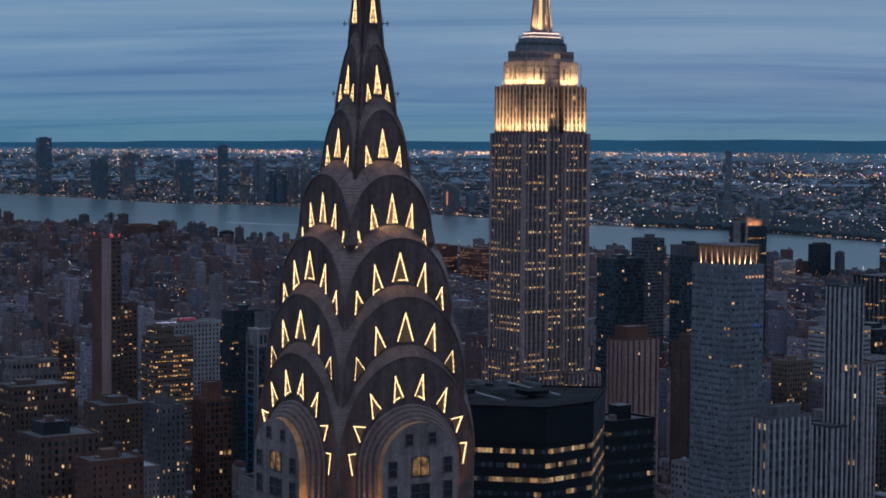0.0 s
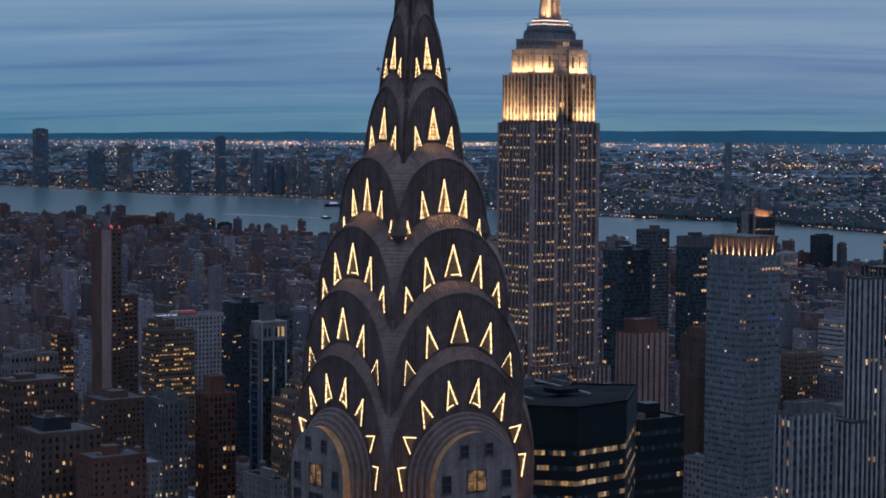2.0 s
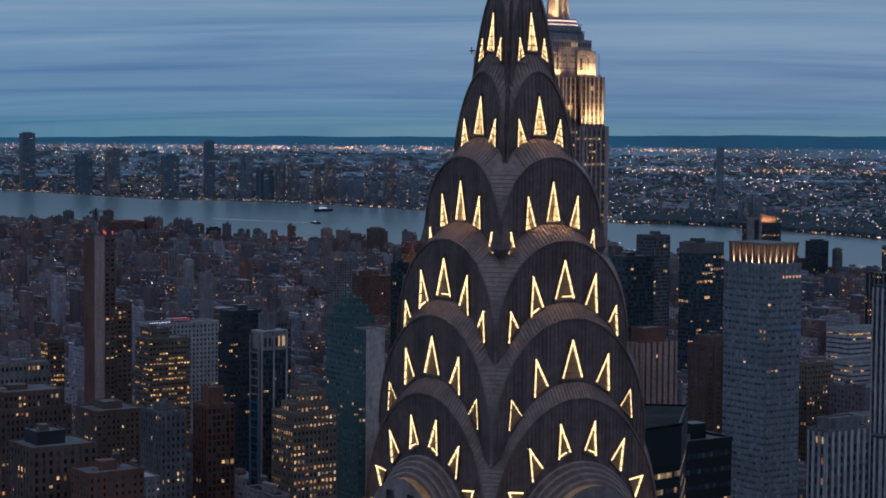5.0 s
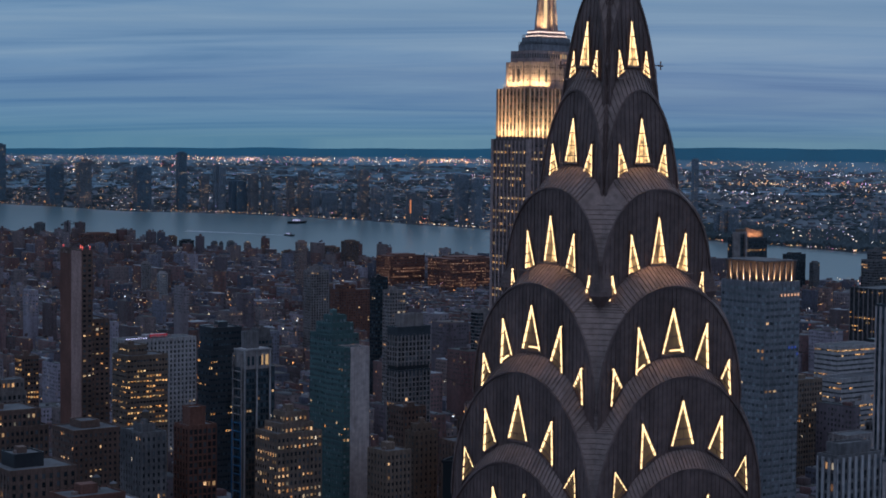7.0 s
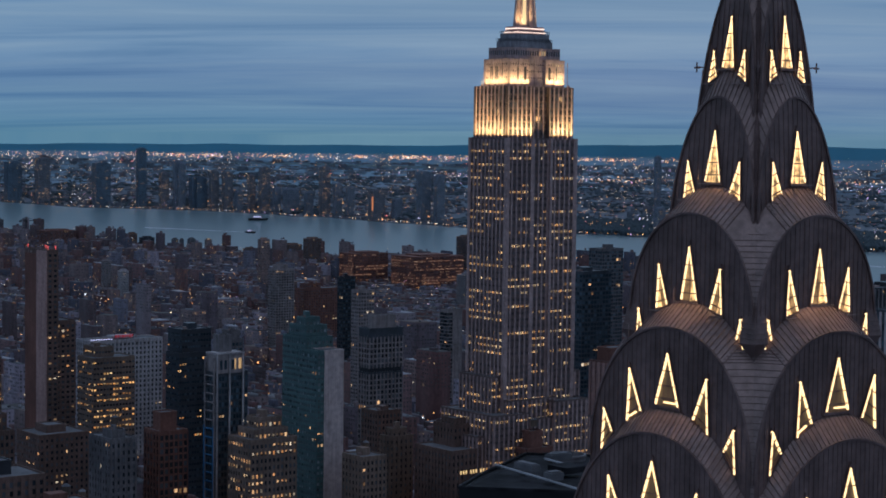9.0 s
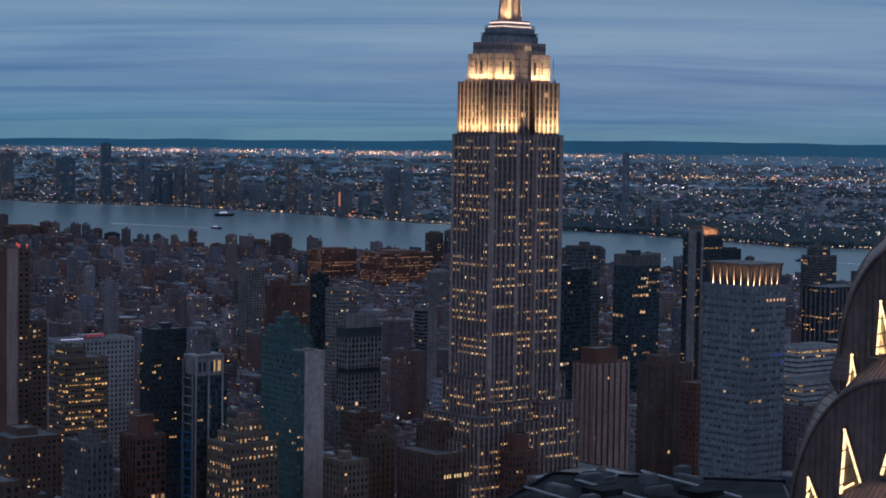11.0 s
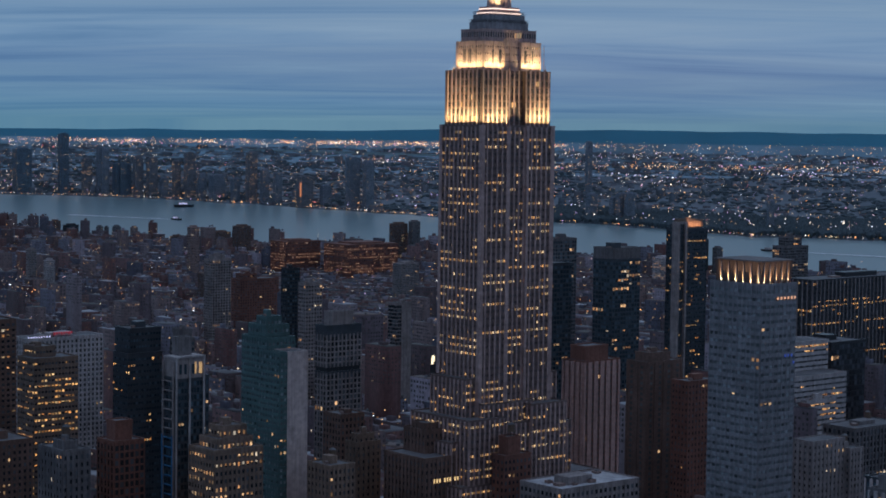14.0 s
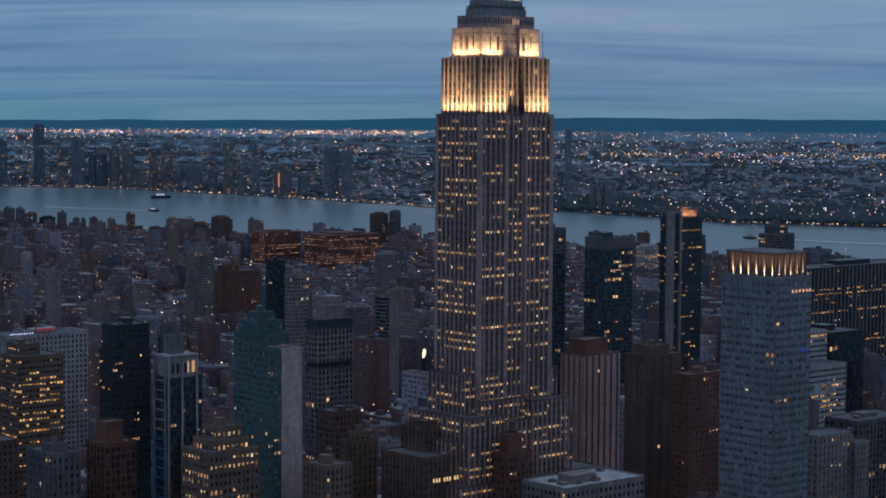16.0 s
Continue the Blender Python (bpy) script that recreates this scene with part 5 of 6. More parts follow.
def roof_sign():
    """Red rooftop lettering too far off to read: plain bars."""
    sign = thing("roof_sign", (589, 1181, 121.4), "red illuminated rooftop sign on a steel frame", "sign")
    part("frame", Mesh().box(-8, 8, 0.3, 0.6, 0, 0.5).box(-8, 8, 0.3, 0.6, 4.6, 4.9).box(-8, -7.7, 0.3, 0.6, 0, 4.9).box(7.7, 8, 0.3, 0.6, 0, 4.9), M_BLACK, sign)
    for i in range(8):
        part("letter_bar", Mesh().box(-7.3 + 1.9 * i, -6.3 + 1.9 * i, -0.1, 0.25, 0.9 + (i % 3) * 0.5, 3.0), M_RED, sign, "red light bar")
    lights = thing("roof_terrace_lights", (560, 1178.6, 121.4), "string of small white roof terrace lights", "lights")
    for i in range(9):
        part("bulb", Mesh().box(1 + 2.0 * i, 1.7 + 2.0 * i, 0, 0.7, 0.1, 0.8), M_BULB, lights)


M_BULB = lit_material("white_bulb", [(0.0, (0.9, 0.92, 1.0)), (0.6, (0.6, 0.6, 1.0)), (1.0, (0.9, 0.8, 0.8))], 0.4, 1.4)
blue_tower_trim()
roof_sign()


def black_office():
    """Near black office with chamfered corner, tall blind parapet and ribbon windows."""
    z1 = 212.5
    out_ = [(113, 174), (141, 146), (156, 148), (176, 168), (154, 205), (131, 191)]
    cx, cy = 146.0, 172.0
    fall = (0.0, 0.0, 0.0, 0.4, 2.2, 2.2)          # the parapet drops towards the back
    ring = lambda z, g=0.0: [(x - cx + g * (x - cx) / 30, y - cy + g * (y - cy) / 30, z - (f if z > z1 - 1.5 else 0)) for (x, y), f in zip(out_, fall)]
    root = thing("black_office", (cx, cy, 0), "black glass office with a blind parapet and ribbon windows", "building")
    part("wall", Mesh().hexa(ring(0), ring(z1 - 8.6)), M_BLACKO, root)
    part("parapet_screen", Mesh().hexa(ring(z1 - 8.6, 0.5), ring(z1 - 8.4, 0.5)).hexa(ring(z1 - 8.4, 0.35), ring(z1 - 0.8, 0.35)), M_BLACKO, root)
    part("roof", Mesh().hexa(ring(z1 - 0.9, -0.6), ring(z1 - 0.6, -0.6)), M_TAR, root, "dark tarred roof")
    for i in range(6):
        a, b = ring(z1 - 0.5, 0.38)[i], ring(z1 - 0.5, 0.38)[(i + 1) % 6]
        part("roof_coping", Mesh().bar(a, b, 0.25), M_TAR, root, "pale metal coping")
    panes, lit_ = Mesh(), Mesh()
    for i in range(6):
        a, b = Vector(ring(0, 0.06)[i]), Vector(ring(0, 0.06)[(i + 1) % 6])
        steps = max(1, round((b - a).length / 0.85))
        for f in range(14):
            z = z1 - 10.9 - 3.2 * f
            p = (0.9, 0.55, 0.95, 0.35, 0.6, 0.5)[f % 6]
            on = False
            for k in range(steps):
                if k % 4 == 0:
                    on = rng.random() < p
                hh = 1.05
                q, r = a.lerp(b, (k + 0.04) / steps), a.lerp(b, (k + 0.96) / steps)
                (lit_ if on and rng.random() < 0.85 else panes).add([(q.x, q.y, z), (r.x, r.y, z), (r.x, r.y, z + hh), (q.x, q.y, z + hh)], [(0, 1, 2, 3)])
    part("window_panes", panes, M_PANE, root, kind="stuff")
    part("lit_window_panes", lit_, M_LITB, root, kind="stuff")
    drum = Mesh()
    rim = [[(8.6 + r * math.cos(math.pi * i / 14), 21.5 + r * math.sin(math.pi * i / 14), z) for i in range(28)] for r, z in ((3.3, z1 - 4.0), (3.45, z1 - 1.7), (3.6, z1 - 1.5), (3.6, z1 - 1.1), (3.2, z1 - 1.1), (3.1, z1 - 3.4))]
    drum.add([p for r in rim for p in r], [(q * 28 + i, q * 28 + (i + 1) % 28, q * 28 + 28 + (i + 1) % 28, q * 28 + 28 + i) for q in range(5) for i in range(28)] + [tuple(range(140, 168))])
    part("cooling_tower", drum, M_GREY, root, "round grey open-topped cooling tower")
    for a, b, c, d, h in ((-9, -4, 2, 7, 0.5), (4, 10, -8, -3, 0.4)):
        part("roof_plant", Mesh().box(a, b, c, d, z1 - 0.6, z1 + h), M_TAR, root, "low roof plant")
    for x, y, w, l, h in ((-16, -2, 3, 2, 1.4), (-12, 8, 2, 5, 1.0), (0, 0, 6, 1.2, 0.8), (6, 6, 2.5, 2.5, 1.6), (14, 2, 1.5, 6, 0.9), (18, 10, 3, 2, 1.2), (-2, 14, 5, 2, 1.1)):
        part("roof_unit", Mesh().box(x, x + w, y, y + l, z1 - 0.6, z1 - 0.6 + h).box(x + 0.3, x + w - 0.3, y + 0.3, y + l - 0.3, z1 - 0.6 + h, z1 - 0.4 + h), M_ROOF, root, "grey roof air unit")
    for x in (-18, -6, 10):
        part("roof_pipe", Mesh().bar((x, -12, z1 - 0.3), (x + 4, 16, z1 - 0.3), 0.15), M_ROOFP, root)
    return root


M_TAR = material("dark_roof_tar", (0.028, 0.028, 0.031), (0.008, 0.008, 0.009), grain=0.25, large=0.16, spec=0.05)
M_BLACKO = material("black_office_panel", (0.010, 0.0105, 0.0125), (0.007, 0.0075, 0.009), rough=0.4, grain=0.2, bump=0.03, spec=0.3)
black_office()
BL("black_annex", "dark office annex with rooftop boxes", [(202, 216.5, 196, 208, 0, 197)], M_BLACKO, lit_mat=M_LITB, bay=1.2, floor=3.7, size=(1.0, 1.2), pier=0, share=0.25, rows=1.8)


# ---- rows of ordinary houses ----
FOOT = []
for ob in list(scene.collection.objects):
    if ob.parent is None and ob.type == "EMPTY" and "category" in ob and ob.children:
        xs = [ob.location.x + v.co.x for c in ob.children if c.type == "MESH" and c.name.startswith(("wall", "shaft")) for v in c.data.vertices]
        ys = [ob.location.y + v.co.y for c in ob.children if c.type == "MESH" and c.name.startswith(("wall", "shaft")) for v in c.data.vertices]
        if xs:
            FOOT.append((min(xs) - 3, max(xs) + 3, min(ys) - 3, max(ys) + 3))
AVENUES = [(-150, 24), (25, 22), (160, 40), (300, 24), (455, 30), (720, 30), (1000, 30), (1280, 30), (1560, 30), (1840, 30), (2120, 30), (2400, 30), (2680, 30), (2960, 30), (3240, 30), (3520, 30), (3800, 30), (4080, 30)]


def in_view(x, y, lo=17.0, hi=58.0):
    a = math.degrees(math.atan2(x - EYE.x, y - EYE.y))
    return lo < a < hi


def lots():
    """Lots along the streets of a regular grid: x0, x1, y0, y1, height."""
    r = random.Random(5)
    for i in range(len(AVENUES) - 1):
        xa, xb = AVENUES[i][0] + AVENUES[i][1] / 2, AVENUES[i + 1][0] - AVENUES[i + 1][1] / 2
        for j in range(0, 70):
            ya = -20 + 80.5 * j
            for row in (0, 1):
                y0, y1 = (ya + 9, ya + 38.5) if row == 0 else (ya + 39.5, ya + 71)
                x = xa
                while x < xb - 6:
                    w = r.choice((6, 7, 7, 8, 9, 10, 12, 15, 19, 25)) * (1.2 if i > 7 else 1.0)
                    w = min(w, xb - x)
                    if xb - x - w < 6:
                        w = xb - x
                    cx, cy = x + w / 2, (y0 + y1) / 2
                    x0, x = x, x + w
                    dist = math.hypot(cx - EYE.x, cy - EYE.y)
                    yaw = math.degrees(math.atan2(cx - EYE.x, cy - EYE.y))
                    if not 17 < yaw < 58 or dist > along(NEAR_BANK, yaw) - 60 or dist < 620:
                        continue
                    u = r.random()
                    if dist < 1500:
                        h = 26 + 50 * u * u + (25 if u > 0.93 else 0)
                    elif dist < 2400:
                        h = 14 + 30 * u ** 2.0 + (r.uniform(12, 60) if r.random() < 0.09 else 0)
                    else:
                        h = 10 + 17 * u ** 1.8 + (r.uniform(10, 38) if r.random() < 0.06 else 0)
                    h = min(h, EYE.z - 0.19 * dist + 8) if dist < 1150 else h
                    if 33.8 < yaw < 38.6 and 2500 < dist < 3420:
                        h = min(h, 17.0)
                    if h < 8:
                        continue
                    d0 = r.uniform(0, 3)
                    if row == 0:
                        b = (x0 + 0.2, x0 + w - 0.2, y0, y1 - d0 * 2)
                    else:
                        b = (x0 + 0.2, x0 + w - 0.2, y0 + d0 * 2, y1)
                    if any(b[0] < f[1] and b[1] > f[0] and b[2] < f[3] and b[3] > f[2] for f in FOOT):
                        continue
                    yield (*b, h, dist)


class Quads:
    """Many four-cornered plates, set straight into one mesh."""

    def __init__(self):
        self.v = []

    def plate(self, a, b, c, d):
        self.v.extend((a, b, c, d))

    def box(self, x0, x1, y0, y1, z0, z1, f=None):
        f = f or (lambda *p: p)
        p = [f(x, y, z) for z in (z0, z1) for x, y in ((x0, y0), (x1, y0), (x1, y1), (x0, y1))]
        for i in ((4, 5, 6, 7), (0, 1, 5, 4), (1, 2, 6, 5), (2, 3, 7, 6), (3, 0, 4, 7)):
            self.plate(*(p[k] for k in i))

    def object(self, name, mat, label, category, boxes=False):
        n = len(self.v)
        me = bpy.data.meshes.new(name)
        co = np.array(self.v, dtype=np.float32)
        idx = np.arange(n, dtype=np.int32)
        if boxes:
            # weld the five plates of a box, so that a box is one piece
            k = co.reshape(-1, 20, 3)
            base = np.stack([k[:, 4], k[:, 5], k[:, 9], k[:, 13], k[:, 0], k[:, 1], k[:, 2], k[:, 3]], 1)
            co = base.reshape(-1, 3)
            cell = np.array([4, 5, 6, 7, 0, 1, 5, 4, 1, 2, 6, 5, 2, 3, 7, 6, 3, 0, 4, 7], dtype=np.int32)
            idx = (np.arange(len(k), dtype=np.int32)[:, None] * 8 + cell[None]).ravel()
        me.vertices.add(len(co))
        me.vertices.foreach_set("co", co.ravel())
        me.loops.add(len(idx))
        me.loops.foreach_set("vertex_index", idx)
        me.polygons.add(len(idx) // 4)
        me.polygons.foreach_set("loop_start", np.arange(0, len(idx), 4, dtype=np.int32))
        me.update(calc_edges=True)
        me.materials.append(mat)
        return tagged(new(name, me), label, category, kind="stuff")


ISLAND = [(c[0] * 0.73, c[1] * 0.75, c[2] * 0.90) for c in [(0.17, 0.09, 0.07), (0.21, 0.14, 0.11), (0.13, 0.10, 0.095), (0.20, 0.15, 0.125), (0.17, 0.165, 0.17), (0.23, 0.19, 0.17), (0.115, 0.08, 0.07), (0.20, 0.12, 0.10), (0.09, 0.09, 0.10), (0.30, 0.26, 0.25), (0.15, 0.075, 0.06)]]
M_ROWS = material("mixed_masonry", (0.2, 0.16, 0.14), grain=0.3, large=0.02, bump=0.0, island=ISLAND, streaks=0.3)
M_ROOFS = material("mixed_roofs", (0.12, 0.12, 0.12), grain=0.2, large=0.05, bump=0.0, island=[(0.07, 0.07, 0.075), (0.12, 0.12, 0.125), (0.17, 0.17, 0.175), (0.09, 0.085, 0.08), (0.30, 0.31, 0.325), (0.05, 0.05, 0.055), (0.13, 0.10, 0.09)])
WALLS = [M_BRICK, M_BROWN, M_TAN, M_GREY, M_PINK, M_BROWN, M_CONC, M_BRICK, M_GREY]
NAMES = {M_BRICK: "red brick", M_BROWN: "brown brick", M_TAN: "tan brick", M_GREY: "grey masonry", M_PINK: "pinkish brick", M_CONC: "pale concrete"}


def city():
    r = random.Random(8)
    walls, roofs, panes, lit_ = Quads(), Quads(), Quads(), Quads()
    named = 0
    for x0, x1, y0, y1, h, dist in lots():
        if dist < 1620 and named < 290:
            named += 1
            m = r.choice(WALLS)
            tiers = [(x0, x1, y0, y1, 0, h)]
            if r.random() < 0.3 and x1 - x0 > 11:
                tiers.append((x0 + 2, x1 - 3, y0 + 3, y1 - 4, h, h + r.uniform(4, 12)))
            BL("city_building", NAMES[m] + " city building with a flat tarred roof", tiers, m, roof_mat=r.choice((M_ROOF, M_ROOF, M_TAR, M_ROOFP)), group="city buildings", tank=r.random() < 0.4,
               faces="NE", bay=r.uniform(2.4, 3.4), floor=3.4, pane_mat=M_PANES, size=(r.uniform(0.9, 1.3), r.uniform(1.3, 1.7)), pier=r.choice((0, 0.15, 0.3)), share=r.choice((0.03, 0.06, 0.12, 0.25)))
            continue
        walls.box(x0, x1, y0, y1, 0, h, far)
        roofs.box(x0 + 0.4, x1 - 0.4, y0 + 0.4, y1 - 0.4, h, h + 0.3, far)
        w, l = x1 - x0, y1 - y0
        if r.random() < 0.75:
            a, c = x0 + w * r.uniform(0.1, 0.5), y0 + l * r.uniform(0.1, 0.6)
            walls.box(a, a + min(6, w * 0.35), c, c + min(7, l * 0.3), h, h + r.uniform(2.2, 5), far)
        for _ in range(r.randint(0, 3) if dist < 3200 else 0):
            a, c = x0 + w * r.uniform(0.05, 0.85), y0 + l * r.uniform(0.05, 0.9)
            roofs.box(a, a + r.uniform(0.8, 2.5), c, c + r.uniform(0.8, 2.5), h, h + r.uniform(0.8, 2.4), far)
        for _ in range(r.choice((0, 0, 1, 2)) if dist < 3600 else 0):
            a, s_ = x0 + w * r.uniform(0.1, 0.9), r.uniform(0.25, 0.6)
            lit_.plate((a - s_, y0 - 0.1, h - 0.9), (a + s_, y0 - 0.1, h - 0.9), (a + s_, y0 - 0.1, h - 0.9 + s_ * 1.6), (a - s_, y0 - 0.1, h - 0.9 + s_ * 1.6)) if dist < NEAR else None
        if r.random() < 0.35:
            a, c = x0 + w * r.uniform(0.5, 0.8), y0 + l * r.uniform(0.2, 0.7)
            walls.box(a, a + 2.6, c, c + 2.6, h + 1.5, h + 5, far)
        coarse = 1.0 if dist < 2600 else 1.45
        share = r.choice((0.01, 0.02, 0.04, 0.08, 0.17))
        for key in (0, 1):
            width = w if key == 0 else l
            nb, nf = max(1, int(width / (3.0 * coarse))), max(1, int((h - 2) / (3.4 * coarse)))
            nf = min(nf, 9)
            step = width / nb
            w_, h_ = r.uniform(0.5, 0.8) * coarse, r.uniform(0.7, 0.95) * coarse
            for f in range(nf):
                z = h - 1.2 - 3.4 * coarse * (f + 0.5)
                row = r.random() < share * 0.3
                for i in range(nb):
                    u = (i + 0.5) * step
                    if r.random() < 0.25:
                        continue
                    q, k_ = (lit_, 0.72) if r.random() < (0.6 if row else share * 1.3) else (panes, 1.0)
                    ww, hh = w_ * k_, h_ * k_
                    if key == 0:
                        q.plate(far(x0 + u - ww, y0 - 0.06, z - hh), far(x0 + u + ww, y0 - 0.06, z - hh), far(x0 + u + ww, y0 - 0.06, z + hh), far(x0 + u - ww, y0 - 0.06, z + hh))
                    else:
                        q.plate(far(x0 - 0.06, y1 - u + ww, z - hh), far(x0 - 0.06, y1 - u - ww, z - hh), far(x0 - 0.06, y1 - u - ww, z + hh), far(x0 - 0.06, y1 - u + ww, z + hh))
    walls.object("city_rows", M_ROWS, "rows of brick and stone city houses", "buildings", True)
    roofs.object("city_row_roofs", M_ROOFS, "flat tarred roofs of the city rows", "roofs", True)
    panes.object("city_row_windows", M_PANES, "dark windows of the city rows", "windows")
    lit_.object("city_row_lit_windows", M_LIT, "warmly lit windows of the city rows", "windows")


city()


# ---- street lamps and the far shore ----
def lamps():
    r = random.Random(21)
    q = Quads()

    def dot(x, y, z, s):
        q.box(x - s, x + s, y - s, y + s, z - s, z + s, far)
    for xa, _ in AVENUES:
        for j in range(160):
            y = 300 + 26 * j + r.uniform(-4, 4)
            if in_view(xa, y) and math.hypot(xa - EYE.x, y - EYE.y) < along(NEAR_BANK, math.degrees(math.atan2(xa - EYE.x, y - EYE.y))):
                for k in (-8, 8):
                    dot(xa + k, y, 8, 0.35)
    for _ in range(4200):
        a = r.uniform(19, 56)
        x, y = polar(a, r.uniform(1100, along(NEAR_BANK, a) - 90))
        dot(x, y, r.uniform(14, 44), 0.2 + 0.36 * r.random() ** 2)
    # the other bank: dense near the water, scattered behind, a bright belt far off
    for _ in range(520):
        a = r.uniform(18, 57)
        x, y = polar(a, along(FAR_BANK, a) + r.uniform(10, 70))
        dot(x, y, 6, r.uniform(0.5, 1.1))
    for _ in range(2400):
        a = r.uniform(17, 58)
        x, y = polar(a, along(FAR_BANK, a) + 80 + 9000 * r.random() ** 1.3)
        dot(x, y, r.uniform(8, 24), r.uniform(0.45, 1.2) * (1.7 if r.random() < 0.06 else 1))
    for _ in range(3600):
        a = r.triangular(26, 46, 37)
        d = r.triangular(21300, 26000, 23500)
        if noise.noise(Vector((a * 2.3, d * 0.0004, 7))) < -0.08 + 0.3 * r.random() - (0.1 if a > 33 else 0):
            continue
        dot(*polar(a, d), r.uniform(10, 40), 1.0 + 3.2 * r.random() ** 2)
    for _ in range(900):
        x, y = polar(r.uniform(16, 31), r.triangular(19500, 25500, 23000))
        dot(x, y, r.uniform(20, 40), 1.1 + 2.6 * r.random() ** 2)
    for _ in range(700):
        a = r.uniform(41, 58)
        x, y = polar(a, r.triangular(11200, 13400, 12300))
        dot(x, y, r.uniform(12, 30), 0.9 + 1.8 * r.random() ** 2)
    for _ in range(1500):
        x, y = polar(r.uniform(17, 58), r.triangular(13000, 29000, 21000))
        dot(x, y, r.uniform(25, 50), 0.9 + 2.6 * r.random() ** 2)
    q.object("street_lights", M_STREET, "street lamps and far city lights at dusk", "lights", True)
    # cold yard lights on the flats beyond the woods
    q = Quads()
    spots = [(r.uniform(38, 58), r.uniform(8500, 17500)) for _ in range(20)] + [(r.uniform(36, 58), r.uniform(12000, 18500)) for _ in range(30)] + [(r.uniform(17, 30), r.uniform(12000, 20000)) for _ in range(14)]
    for a, d in spots:
        for _ in range(r.randint(5, 34)):
            x, y = polar(a + r.gauss(0, 0.55), d + r.gauss(0, 260))
            dot(x, y, r.uniform(14, 34), r.uniform(0.8, 2.2))
    for _ in range(1300):
        a = r.uniform(17, 58)
        x, y = polar(a, along(FAR_BANK, a) + 80 + 8500 * r.random() ** 1.3)
        dot(x, y, r.uniform(10, 26), r.uniform(0.4, 1.1))
    for _ in range(150):
        a = r.uniform(40, 57)
        x, y = polar(a, along(FAR_BANK, a) + 900 * r.random())
        dot(x, y, r.uniform(20, 32), r.uniform(0.5, 1.3))
    q.object("yard_lights", M_YARD, "cold white and lilac yard lights far off", "lights", True)


M_YARD = lit_material("cold_yard_light", [(0.0, (1.0, 0.70, 0.42)), (0.35, (1.0, 0.84, 0.70)), (0.6, (0.85, 0.85, 1.0)), (0.85, (0.62, 0.50, 1.0)), (1.0, (1.0, 0.25, 0.12))], 0.45, 3.2)


lamps()


def boat(name, label, yaw, dist, length, heading, wake):
    """A boat under way on the river, with its pale wake."""
    x, y = polar(yaw, dist)
    k = far(x, y, 1.6)
    s = math.hypot(k[0] - EYE.x, k[1] - EYE.y) / dist
    root = thing(name, k, label, "boat")
    root.rotation_euler = (0, 0, heading)
    q = length * s / 2
    part("hull", Mesh().hexa([(-q, -q * 0.22, 0), (q * 0.7, -q * 0.22, 0), (q, 0, 0), (q * 0.7, q * 0.22, 0), (-q, q * 0.22, 0)],
                             [(-q, -q * 0.25, q * 0.22), (q * 0.75, -q * 0.25, q * 0.22), (q * 1.08, 0, q * 0.28), (q * 0.75, q * 0.25, q * 0.22), (-q, q * 0.25, q * 0.22)]), M_BLACK, root)
    part("cabin", Mesh().box(-q * 0.6, q * 0.4, -q * 0.16, q * 0.16, q * 0.22, q * 0.5), M_WHITE, root)
    for i in range(4):
        part("cabin_light", Mesh().box(-q * 0.5 + q * 0.22 * i, -q * 0.38 + q * 0.22 * i, -q * 0.17, -q * 0.16, q * 0.3, q * 0.42), M_BULB, root)
    if wake:
        # laid out in the true plan, so that it stays on the water as the distance is drawn in
        turn = Matrix.Rotation(-heading, 3, "Z")
        strip, n = Mesh(), 12
        for i in range(n + 1):
            run, half = length * 0.5 + wake * i / n, length * (0.14 + 0.16 * i / n)
            for side_ in (-half, half):
                at = far(x - run * math.cos(heading) - side_ * math.sin(heading), y - run * math.sin(heading) + side_ * math.cos(heading), 3.0)
                strip.v.append(tuple(turn @ (Vector(at) - Vector(k))))
        strip.f.extend([(2 * i, 2 * i + 1, 2 * i + 3, 2 * i + 2) for i in range(n)])
        part("wake", strip, M_WAKE, root, "pale foaming wake")


M_WAKE = material("foam_wake", (0.90, 0.93, 0.95), (0.80, 0.84, 0.87), grain=0.05, large=0.01, bump=0.0)
boat("ferry", "lit passenger ferry at the far bank", 32.07, 6200, 60, radians(-20), 0)
boat("river_boat", "small boat drawing a long wake", 31.85, 5400, 34, radians(-69), 360)
boat("river_boat", "small boat drawing a long wake", 48.82, 4382, 30, radians(103), 420)


def tower_crane():
    """A tower crane on the near bank."""
    at = far(*polar(25.4, 4950), 18.0)
    crane = thing("tower_crane", at, "thin steel tower crane on the river bank", "crane")
    part("mast", Mesh().box(-1.0, 1.0, -1.0, 1.0, -16, 30), M_BLACK, crane)
    part("jib", Mesh().box(-14, 24, -0.7, 0.7, 27, 28.4).bar((0, 0, 35), (22, 0, 28.4), 0.3).bar((0, 0, 35), (-13, 0, 28.4), 0.3), M_BLACK, crane)
    part("cab", Mesh().box(-1.6, 1.6, -1.6, 1.6, 24.2, 27), M_BLACK, crane)
    part("apex", Mesh().bar((0, 0, 28), (0, 0, 35), 0.6), M_BLACK, crane)
    part("counterweight", Mesh().box(-14, -10, -1.2, 1.2, 24.5, 27), M_GREY, crane)


tower_crane()


